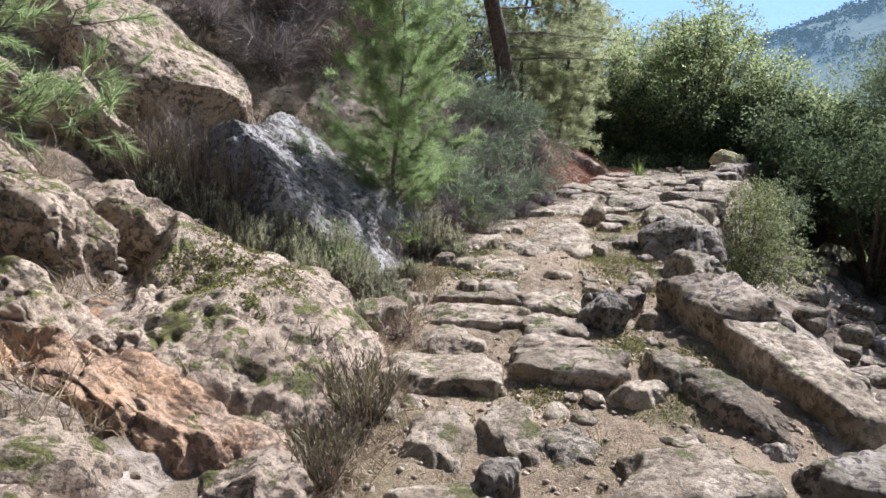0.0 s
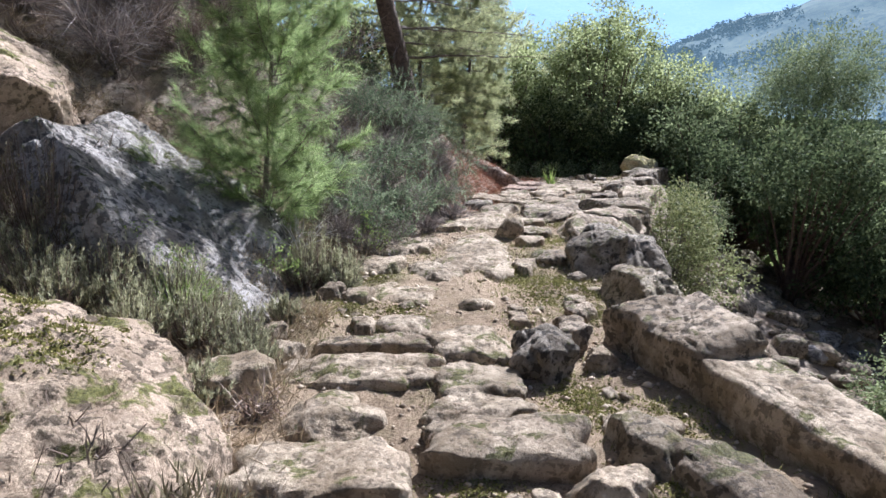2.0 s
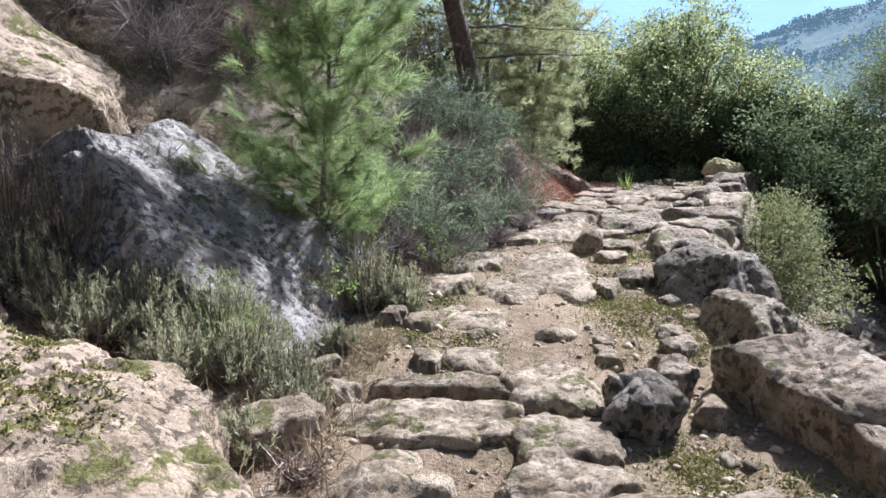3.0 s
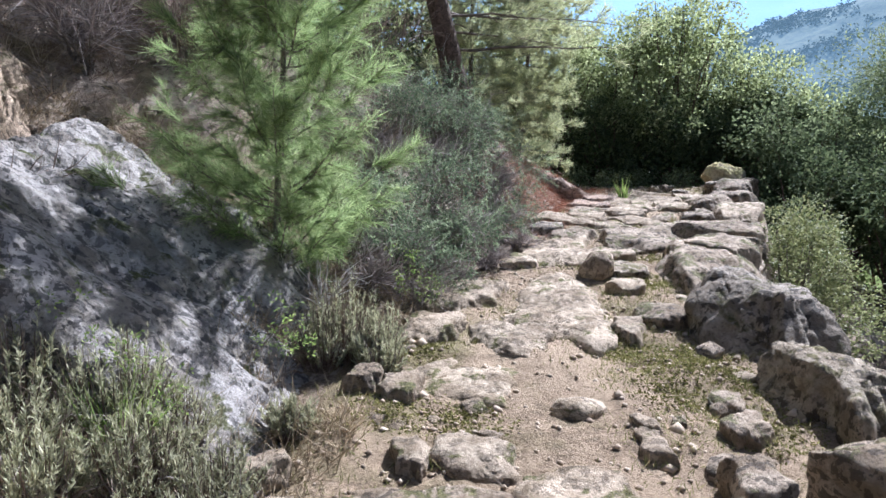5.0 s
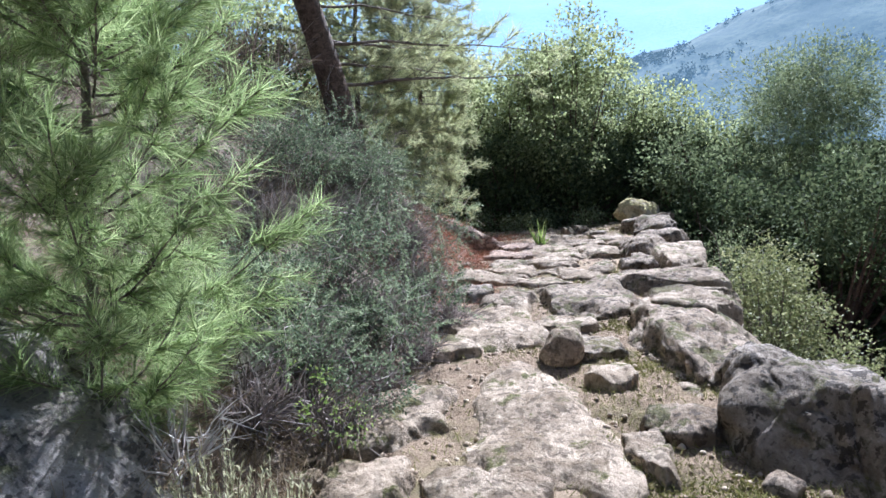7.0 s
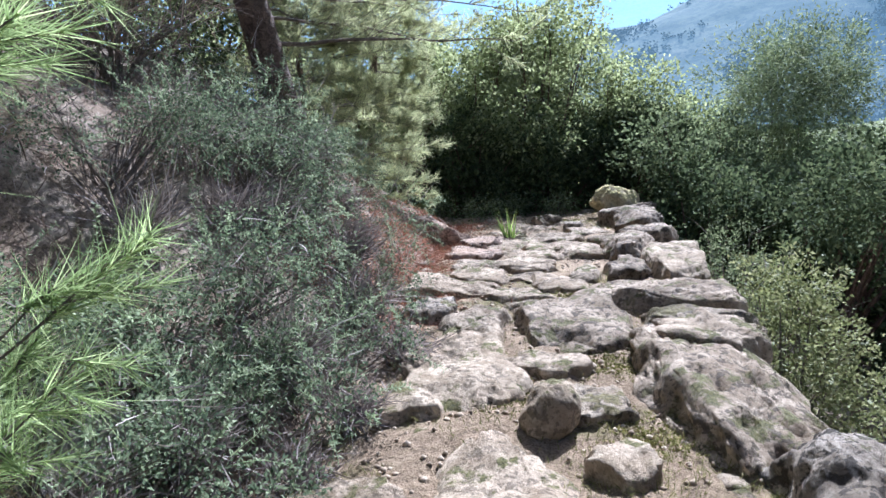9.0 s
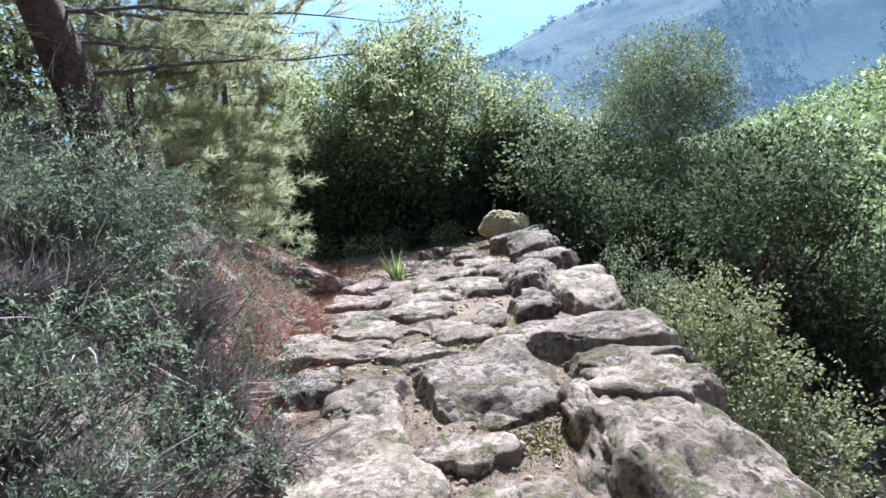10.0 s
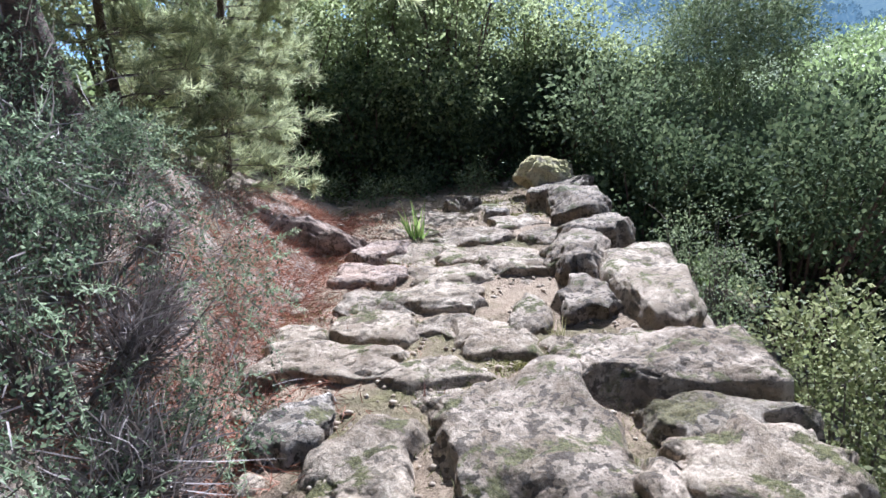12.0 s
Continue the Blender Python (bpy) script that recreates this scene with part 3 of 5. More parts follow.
paver(2.32, 9.45, 0.48, 0.38, -30, -0.01, 0.22)
paver(3.10, 11.47, 0.55, 0.47, -33, -0.06, 0.22)
paver(3.75, 11.72, 0.60, 0.54, -34, -0.08, 0.22)
paver(3.86, 12.6, 0.96, 0.63, -35, -0.13, 0.22)
paver(2.84, 11.61, 0.50, 0.50, -33, -0.04, 0.22, mat=M_RED)
paver(2.62, 11.05, 0.48, 0.40, -33, -0.03, 0.22, mat=M_RED)
paver(3.35, 11.15, 0.50, 0.38, -33, -0.05, 0.22)
paver(4.25, 11.95, 0.60, 0.50, -36, -0.08, 0.24)
paver(4.2, 11.35, 0.50, 0.45, -34, -0.05, 0.24)
paver(3.35, 12.1, 0.60, 0.45, -34, -0.1, 0.22)
paver(4.5, 12.7, 0.60, 0.56, -36, -0.14, 0.22)
paver(4.10, 12.95, 0.24, 0.20, -35, -0.08, 0.2, mat=M_BLOCK)
paver(4.32, 13.02, 0.26, 0.20, -35, -0.08, 0.2, mat=M_BLOCK)
paver(4.22, 12.28, 0.19, 0.18, -35, -0.05, 0.2, mat=M_DARK)

# kerb blocks along the drop, on a rubble footing
yy = np.arange(-1.0, 14.6, 0.06)
prof = [(-0.3, -0.06), (-0.28, 0.0), (0.02, 0.0), (0.10, -0.25), (0.16, -0.6), (0.24, -1.0), (0.34, -1.5), (0.1, -1.55)]
fv = []
for s, h in prof:
    xx = right_edge(yy) + s - 0.12
    P = np.c_[xx, yy, np.full(len(yy), h)]
    nz = fbm(P * 5, 4, 31) * 0.07
    fv.append(np.c_[xx + nz, yy, path_z(yy) - 0.06 + h + nz * 0.3])
fv = np.array(fv)
_q = np.arange(fv.shape[0] * fv.shape[1]).reshape(fv.shape[:2])
kerb = obj("retaining_wall", mesh_of("retaining_wall", fv.reshape(-1, 3), np.stack([_q[:-1, :-1], _q[:-1, 1:], _q[1:, 1:], _q[1:, :-1]], -1).reshape(-1, 4), True),
           M_MOSSY, None, "rough dry-stone retaining wall edging the path", category="wall", kind="structure")
K = dict(parent=kerb, name="stone_block")
paver(1.27, 3.46, 0.22, 0.45, 12, 0.05, 0.34, mat=M_MOSSY, **K)
paver(1.48, 3.12, 0.27, 0.66, 28, 0.05, 0.36, mat=M_BLOCK, **K)
paver(1.72, 2.42, 0.56, 0.66, 30, 0.10, 0.5, mat=M_DARK, **K)
paver(1.88, 4.42, 0.50, 0.84, 12, 0.21, 0.6, mat=M_BLOCK, tilt=(2, -11), block=9, out=0.05, rough=0.03, crag=0.016, cuts=4, **K)
paver(1.95, 3.44, 0.40, 1.22, 9, 0.11, 0.5, mat=M_PAVE, tilt=(2, 3), block=9, out=0.05, cuts=5, **K)
paver(2.06, 5.42, 0.42, 0.80, -10, 0.13, 0.5, mat=M_MOSSY, block=3.5, **K)
paver(2.58, 7.72, 0.68, 1.70, -21, 0.07, 0.5, mat=M_BLOCK, block=6, rough=0.06, crag=0.04, **K)
paver(2.92, 8.24, 0.60, 0.50, -28, 0.06, 0.4, mat=M_PAVE, **K)
paver(3.09, 8.62, 0.66, 0.38, -29, 0.02, 0.36, mat=M_MOSSY, **K)
paver(3.18, 9.04, 0.92, 0.56, -27, 0.07, 0.30, mat=M_BLOCK, block=7, out=0.08, **K)
paver(3.88, 9.92, 0.46, 1.40, -33, 0.07, 0.45, mat=M_PAVE, block=8, out=0.05, **K)
paver(3.46, 9.92, 0.40, 0.62, -31, 0.03, 0.4, mat=M_BLOCK, block=7, **K)
paver(3.87, 10.55, 0.40, 0.80, -36, 0.10, 0.4, mat=M_BLOCK, tilt=(0, -8), **K)
paver(4.35, 11.0, 0.55, 0.65, -35, 0.10, 0.5, mat=M_BLOCK, **K)
paver(4.72, 11.75, 0.50, 0.80, -35, 0.12, 0.5, mat=M_BLOCK, **K)
paver(5.15, 12.6, 0.55, 0.80, -35, 0.06, 0.5, mat=M_BLOCK, **K)
paver(5.6, 13.3, 0.5, 0.6, -35, 0.0, 0.5, mat=M_BLOCK, **K)

wr = np.random.default_rng(88)
for c in range(4):
    y = 1.5 + 0.2 * c
    while y < 14:
        L = wr.uniform(0.28, 0.55)
        h = wr.uniform(0.2, 0.28)
        x = float(right_edge(y)) - 0.06 + 0.05 * c
        a = math.degrees(math.atan2(float(right_edge(y + 0.3) - right_edge(y - 0.3)), 0.6))
        paver(x, y + L / 2, 0.3, L, -a, float(path_z(y)) - 0.05 - 0.23 * c, h + 0.04, 700 + int(y * 37) + c * 101, (M_BLOCK, M_MOSSY, M_DARK)[int(wr.integers(0, 3))], tilt=(wr.normal() * 3, wr.normal() * 3), **K)
        y += L * 0.97

boulder("boulder", (2.27, 6.42, -0.06), (0.64, 1.28, 0.56), (0, 8, -18), 42, M_DARK, "dark lichen-blotched boulder on the path's edge", 40, 3.0, 0.06, 9, 0.16, crag=0.012)
boulder("boulder", (1.13, 4.36, -0.01), (0.30, 0.36, 0.26), (0, 0, -7), 12, M_DARK, "small black mossy rock lying on the path", 20)
boulder("boulder", (1.70, 7.66, -0.01), (0.22, 0.31, 0.24), (22, 16, -50), 15, M_PAVE, "loose pale cobble standing on the path", 24, 2.0, 0.05, 0, 0.08, crag=0.004)
boulder("boulder", (5.15, 12.95, 0.06), (0.60, 0.60, 0.34), (-6, 14, -30), 19, M_YELLOW, "capstone boulder covered in yellow lichen on the wall end", 24, 3.6)
# rocks of the bank beside the path
BIG_BOULDER = boulder("boulder", (-1.0, 3.62, -0.03), (1.60, 1.9, 0.88), (4, 24, 8), 27, M_WHITE, "big rounded pale boulder spotted with dark lichen and patched with moss", 57, 3.2, 0.05, 8, 0.12, crag=0.021, ledge=0.0225)
boulder("boulder", (-1.02, 2.55, 0.08), (1.30, 0.45, 0.42), (0, 22, -26), 33, M_ORANGE, "ochre-stained rock ledge with a dark hollow below", 43, 3.6, crag=0.028, ledge=0.035)
boulder("boulder", (-1.45, 1.95, 0.20), (0.95, 0.8, 0.5), (0, 20, 12), 35, M_WHITE, "pale lichen-spotted rock on the bank", 40, crag=0.0245, ledge=0.03)
boulder("boulder", (-0.92, 1.75, 0.02), (0.9, 0.6, 0.4), (0, 16, -12), 37, M_WHITE, "flat pale rock beside the path", 40, crag=0.0245, ledge=0.025)
boulder("boulder", (-2.0, 4.35, 0.42), (1.1, 0.8, 0.6), (0, 26, 8), 43, M_WHITE, "cracked pale boulder on the bank", 43, crag=0.028, ledge=0.04)
boulder("boulder", (-1.75, 2.95, 0.36), (0.9, 0.45, 0.4), (0, 24, -16), 45, M_WHITE, "weathered ochre rock on the bank", 37, crag=0.0245, ledge=0.03)
boulder("boulder", (-2.1, 3.72, 0.62), (1.0, 0.5, 0.4), (0, 24, -8), 46, M_WHITE, "low mossy pale rock on the bank", 37, crag=0.0245, ledge=0.03)
boulder("boulder", (-2.75, 5.35, 1.05), (1.7, 0.75, 0.6), (0, 30, -10), 48, M_WHITE, "tilted pale rock slab on the bank", 46, crag=0.028, ledge=0.04)
boulder("boulder", (-2.68, 6.7, 1.42), (2.5, 1.9, 0.9), (0, 31, -14), 47, M_WHITE, "long sloping pale rock slab on the bank", 51, 4.0, 0.05, 8, 0.14, crag=0.021, ledge=0.035)
boulder("boulder", (-0.90, 6.04, 0.13), (2.45, 1.9, 0.62), (0, 40, -10), 51, M_BLUE, "long grey rock slab sloping down to the path", 60, 8.0, 0.045, 2, 0.10, crag=0.021, ledge=0.025)
boulder("boulder", (-1.75, 2.45, 0.36), (0.8, 0.5, 0.4), (0, 24, -30), 64, M_ORANGE, "ochre rock beside the dry hollow", 34, crag=0.0245, ledge=0.03)
boulder("boulder", (-1.2, 1.25, 0.1), (0.9, 0.6, 0.4), (0, 20, 10), 65, M_WHITE, "pale rough rock at the foot of the bank", 32, crag=0.021, ledge=0.025)
boulder("boulder", (-0.45, 3.35, -0.02), (0.3, 0.35, 0.2), (0, 10, 30), 66, M_WHITE, "pale stone between boulder and paving", 24)
boulder("boulder", (-2.5, 3.95, 0.82), (0.9, 0.5, 0.4), (0, 26, -12), 67, M_WHITE, "pale rock half buried in the bank", 32, crag=0.021, ledge=0.03)
boulder("boulder", (-1.5, 3.25, 0.22), (0.5, 0.3, 0.26), (0, 20, 10), 52, M_ORANGE, "small broken rock in the dry grass", 24)
boulder("boulder", (-0.55, 2.25, 0.02), (0.4, 0.3, 0.2), (0, 10, 10), 53, M_WHITE, "small pale stone at the path's edge", 24)
boulder("boulder", (-3.3, 4.3, 1.2), (1.2, 0.8, 0.6), (0, 28, -20), 54, M_WHITE, "pale outcrop among pine boughs", 32, crag=0.021, ledge=0.035)
boulder("boulder", (-2.6, 2.6, 0.8), (1.1, 0.8, 0.5), (0, 24, 10), 55, M_WHITE, "pale outcrop high on the bank", 32, crag=0.021, ledge=0.035)
RED_LEDGE = boulder("boulder", (2.08, 12.42, 0.07), (2.2, 0.5, 0.32), (0, 19, -24), 57, M_RED, "dark-faced rock ledge under red needle litter", 32, 4.0, crag=0.021, ledge=0.025)
boulder("boulder", (-0.1, 7.4, 0.2), (0.6, 0.5, 0.4), (0, 15, 5), 61, M_BLUE, "shaded grey rock under the shrubs", 24)
boulder("boulder", (0.35, 10.35, 1.2), (0.6, 0.35, 0.25), (0, 10, -20), 63, M_RED, "small sunlit rock below the pine trunk", 20)

# stream bed boulders below the wall
rng = np.random.default_rng(77)
for i in range(26):
    e, y = rng.uniform(1.2, 6.5), rng.uniform(2.5, 12)
    x = float(right_edge(y)) + e
    s = rng.uniform(0.25, 0.8)
    boulder("boulder", (x, y, land1(x, y) + s * 0.12), (s, s * rng.uniform(0.7, 1.1), s * 0.6), (0, 0, rng.uniform(0, 180)), 200 + i, M_BLUE if i % 3 else M_DARK,
            "grey boulder in the stream bed below the wall", 10)


# ---- plants ----
def crown_points(rng, k, lobes, shell=0.55):
    """Points spread through overlapping lobes, thicker towards the outside."""
    w = np.array([r ** 2 for *_, r in lobes])
    pick = rng.choice(len(lobes), k, p=w / w.sum())
    D = unit(rng.normal(size=(k, 3)))
    L = np.array([l[:3] for l in lobes])[pick]
    R = np.array([l[3] for l in lobes])[pick]
    rad = R * (1 - (1 - rng.uniform(0, 1, k) ** 0.5) * shell) * (1 + 0.18 * fbm(D * 2.2 + pick[:, None] * 5, 3, 7))
    return L + D * rad[:, None] * (1, 1, 0.85), D


def limb_lines(rng, base, lobes, r0, per=4):
    lines = []
    for lx, ly, lz, r in lobes:
        for _ in range(per):
            end = np.array((lx, ly, lz)) + unit(rng.normal(size=3)) * r * 0.8
            t = np.linspace(0, 1, 7)[:, None]
            b = np.array(base) + np.array([rng.uniform(-0.05, 0.05), rng.uniform(-0.05, 0.05), 0])
            mid = b * 0.5 + end * 0.5 + np.array([0, 0, -0.1 * r])
            pts = (1 - t) ** 2 * b + 2 * t * (1 - t) * mid + t ** 2 * end
            pts[1:-1] += rng.normal(size=(5, 3)) * 0.03 * r
            lines.append((pts, r0 * rng.uniform(0.5, 1), r0 * 0.12))
    return lines


def bushy(name, at, lobes, k, leaf, mat, label, category, seed, r0=0.03, group="", per=4, twigmat=None, shell=0.6, twigs=0, shoots=0):
    """A shrub or broad-leaved tree: trunk and limbs, a crown of leaves, and dry twigs if any."""
    rng = np.random.default_rng(seed)
    e = empty(name, at, label, category, group)
    V, F = tubes(limb_lines(rng, (0, 0, -0.1), lobes, r0, per))
    obj("trunk" if category == "tree" else "stemwork", mesh_of("stemwork", V, F, True), twigmat or M_TWIG, e, kind="stuff" if category != "tree" else "")
    # leaves stand in sprays round twig ends
    spray, reach = (26, 3.4) if category == "tree" else (9, 2.2)
    ns = max(20, k // spray)
    C, D = crown_points(rng, ns, lobes, shell)
    pick = rng.integers(0, ns, k)
    dirs = unit(D[pick] + rng.normal(size=(k, 3)) * 0.8 + np.array([0, 0, 0.35]))
    pos = C[pick] + dirs * rng.uniform(0, 1, k)[:, None] * leaf[0] * reach + rng.normal(size=(k, 3)) * leaf[0] * 0.22 * reach
    V, F = leaves(pos, dirs + rng.normal(size=(k, 3)) * 0.4, rng, leaf[0], leaf[1], 0.1)
    obj("crown", mesh_of("crown", V, F), mat, e, kind="stuff")
    if twigs:
        C, D = crown_points(rng, twigs, lobes, 0.9)
        me = blade_mesh("twigs", C, D + rng.normal(size=(twigs, 3)) * 0.7, rng, lobes[0][3] * 0.5, 0.0045, 0.3)
        obj("twigwork", me, M_GREYTWIG, e, "dry grey twigs", kind="stuff")
    if shoots:
        # long arching shoots set with short side spines
        C, D = crown_points(rng, shoots, lobes, 0.25)
        D = unit(D + rng.normal(size=(shoots, 3)) * 0.3 + [0.1, -0.1, 0.35])
        L = rng.uniform(0.10, 0.24, shoots)
        t = np.linspace(0, 1, 6)[:, None]
        sag = rng.uniform(0.0, 0.4, shoots)
        paths = [C[j] + D[j] * L[j] * t - np.array([0, 0, sag[j] * L[j]]) * t ** 2 for j in range(shoots)]
        V1, F1 = tubes([(p, 0.0022, 0.001) for p in paths], 3)
        j, u = np.repeat(np.arange(shoots), 26), np.tile(np.linspace(0.05, 1, 26), shoots)[:, None]
        base = C[j] + D[j] * L[j][:, None] * u - np.array([0, 0, 1.0]) * (sag[j] * L[j])[:, None] * u ** 2
        side = unit(np.cross(D[j], rng.normal(size=(len(j), 3)))) + D[j] * 0.5
        V2, F2 = leaves(base, side, rng, 0.02, 0.006)
        obj("shoot_growth", mesh_of("shoot_growth", np.concatenate([V1, V2]), np.concatenate([F1, F2 + len(V1)])), M_SPRAY, e, "pale spiny shoots", kind="stuff")
    return e


def sprig_bush(name, at, r, h, seed, mat, label, group="", stems=120, dead=0.35, sprig=0.03):
    """A low aromatic shrub: stems fanning from one root, each feathered with narrow leaves, dead wood beneath."""
    rng = np.random.default_rng(seed)
    e = empty(name, at, label, "shrub", group)
    a = rng.uniform(0, 6.283, stems)
    q = np.sqrt(rng.uniform(0.02, 1, stems))
    tip = np.c_[np.cos(a) * q * r, np.sin(a) * q * r, h * (1 - 0.55 * q ** 2) * rng.uniform(0.6, 1.12, stems)]
    root = np.c_[np.cos(a) * q * r * 0.25, np.sin(a) * q * r * 0.25, np.full(stems, -0.04)]
    t = np.linspace(0, 1, 5)[:, None]
    mid = root * 0.45 + tip * 0.55 + np.c_[np.cos(a), np.sin(a), -0.4 * np.ones(stems)] * (0.13 * r)
    lines = [((1 - t) ** 2 * root[j] + 2 * t * (1 - t) * mid[j] + t ** 2 * tip[j], 0.0035, 0.0012) for j in range(stems)]
    V, F = tubes(lines, 3)
    obj("stemwork", mesh_of("stemwork", V, F), M_DRY, e, kind="stuff")
    live = np.where(rng.uniform(size=stems) > dead)[0]
    per = 34
    j = np.repeat(live, per)
    u = rng.uniform(0.42, 1.0, len(j))[:, None]
    P = (1 - u) ** 2 * root[j] + 2 * u * (1 - u) * mid[j] + u ** 2 * tip[j]
    d = unit(tip[j] - mid[j])
    D = unit(d * 0.9 + rng.normal(size=(len(j), 3)) * 0.55 + [0, 0, 0.35])
    k = rng.normal(size=(len(live), 3)) * 0.02
    P = P + k[np.repeat(np.arange(len(live)), per)] * u
    V, F = leaves(P, D, rng, sprig, 0.0052)
    obj("foliage", mesh_of("foliage", V, F), mat, e, kind="stuff")
    n2 = int(stems * 2.2)
    j = rng.integers(0, stems, n2)
    u = rng.uniform(0.15, 0.8, n2)[:, None]
    P = (1 - u) ** 2 * root[j] + 2 * u * (1 - u) * mid[j] + u ** 2 * tip[j]
    obj("deadwood", blade_mesh("deadwood", P, unit(tip[j] - root[j]) + rng.normal(size=(n2, 3)) * 0.6, rng, r * 0.4, 0.003, 0.4), M_GREYTWIG if seed % 2 else M_DRY, e, "dry brown twigs", kind="stuff")
    return e


def lobes_of(seed, r, h, count, spread=0.6, low=0.35):
    rng = np.random.default_rng(seed)
    return [(rng.normal() * r * spread, rng.normal() * r * spread, h * rng.uniform(low, 0.85), r * rng.uniform(0.45, 0.75)) for _ in range(count)]


def pine(name, at, height, radius, seed, label, lean=(0, 0), trunk_r=0.05, first=0.1, whorls=9, needles=46, nlen=0.10, mat=None, shoots=9, up=0.35, skip=None, nw=0.0045, bark=None, rounded=False):
    """A pine: leaning trunk, whorled branches, shoots with needle tufts."""
    rng = np.random.default_rng(seed)
    e = empty(name, at, label, "tree")
    t = np.linspace(0, 1, 14)[:, None]
    axis = np.array([lean[0], lean[1], 1.0]) * height
    tr = t * axis + np.c_[np.sin(t[:, 0] * 5 + seed) * 0.03 * height * t[:, 0], np.cos(t[:, 0] * 4) * 0.02 * height * t[:, 0], np.zeros(14)] - [0, 0, 0.15]
    V, F = tubes([(tr, trunk_r, trunk_r * 0.25)], 14)
    obj("trunk", mesh_of("trunk", V, F, True), bark or M_BARK, e)
    lines, TC, TD = [], [], []
    for wi in range(whorls):
        f = first + (1 - first) * (wi + rng.uniform(-0.5, 0.5)) / whorls
        b0 = np.array([np.interp(f, t[:, 0], tr[:, i]) for i in range(3)])
        rr = radius * (1 - max(f, 0)) ** (0.3 if rounded else 0.6) * rng.uniform(0.7, 1.12) + radius * 0.12
        nb = int(rng.integers(5, 8))
        a0 = rng.uniform(0, 6.28)
        for b in range(nb):
            a = a0 + b * 6.283 / nb + rng.normal() * 0.25
            bf = f + rng.normal() * 0.03
            b0 = np.array([np.interp(bf, t[:, 0], tr[:, i]) for i in range(3)])
            if skip and skip(a, f):
                continue
            L = rr * rng.uniform(0.7, 1.15)
            s = np.linspace(0, 1, 8)[:, None]
            out = np.array([math.cos(a), math.sin(a), 0])
            pts = b0 + out * L * s + np.array([0, 0, 1.0]) * L * (up * s ** 1.6 + 0.05 * s)
            pts += np.cumsum(rng.normal(size=(8, 3)) * 0.012 * L, 0)
            lines.append((pts, max(0.004, trunk_r * 0.12 * (1 - f) + 0.003), 0.002))
            for q in range(shoots):
                u = rng.uniform(0.1, 1.0) if q else 1.0
                p0 = np.array([np.interp(u, s[:, 0], pts[:, i]) for i in range(3)])
                d = unit(out * 0.9 + rng.normal(size=3) * 0.55 + [0, 0, 0.45])
                sl = L * rng.uniform(0.12, 0.3) * (1.2 - u * 0.6)
                lines.append((np.array([p0, p0 + d * sl * 0.5 + rng.normal(size=3) * 0.01, p0 + d * sl]), 0.003, 0.0015))
                TC.append(p0 + d * sl * rng.uniform(0.5, 1))
                TD.append(d)
    V, F = tubes(lines, 4)
    obj("branchwork", mesh_of("branchwork", V, F, True), M_TWIG, e, kind="stuff")
    TC, TD = np.array(TC), np.array(TD)
    k = len(TC) * needles
    i = np.repeat(np.arange(len(TC)), needles)
    back = rng.uniform(-0.8, 0.35, k)[:, None] * nlen
    D = unit(TD[i] * 1.0 + rng.normal(size=(k, 3)) * 0.55)
    me = needle_mesh("crown", TC[i] + TD[i] * back, D, rng, nlen, nw * 1.15)
    obj("crown", me, mat or M_NEEDLE, e, kind="stuff")
    return e


def tuft(name, at, k, height, spread, mat, label, category, seed, width=0.004, curve=0.2, group="", base=0.05, mat2=None, k2=0):
    """An upright tuft of stems or blades from one root."""
    rng = np.random.default_rng(seed)
    e = empty(name, at, label, category, group)
    a, r = rng.uniform(0, 6.28, k), base * np.sqrt(rng.uniform(0, 1, k))
    C = np.c_[np.cos(a) * r, np.sin(a) * r, np.full(k, -0.02)]
    D = np.c_[np.cos(a) * spread * rng.uniform(0, 1, k), np.sin(a) * spread * rng.uniform(0, 1, k), np.ones(k)]
    obj("stem_tuft", blade_mesh("stem_tuft", C, D, rng, height, width, curve), mat, e, kind="stuff")
    if k2:
        i = rng.integers(0, k, k2)
        u = rng.uniform(0.35, 1.0, k2)[:, None]
        C2 = C[i] + unit(D[i]) * height * u * 0.85 + rng.normal(size=(k2, 3)) * 0.012
        me = blade_mesh("sprigs", C2, D[i] + rng.normal(size=(k2, 3)) * 0.5 + [0, 0, 0.6], rng, height * 0.16, width * 1.3, 0.2)
        obj("foliage", me, mat2 or mat, e, kind="stuff")
    return e


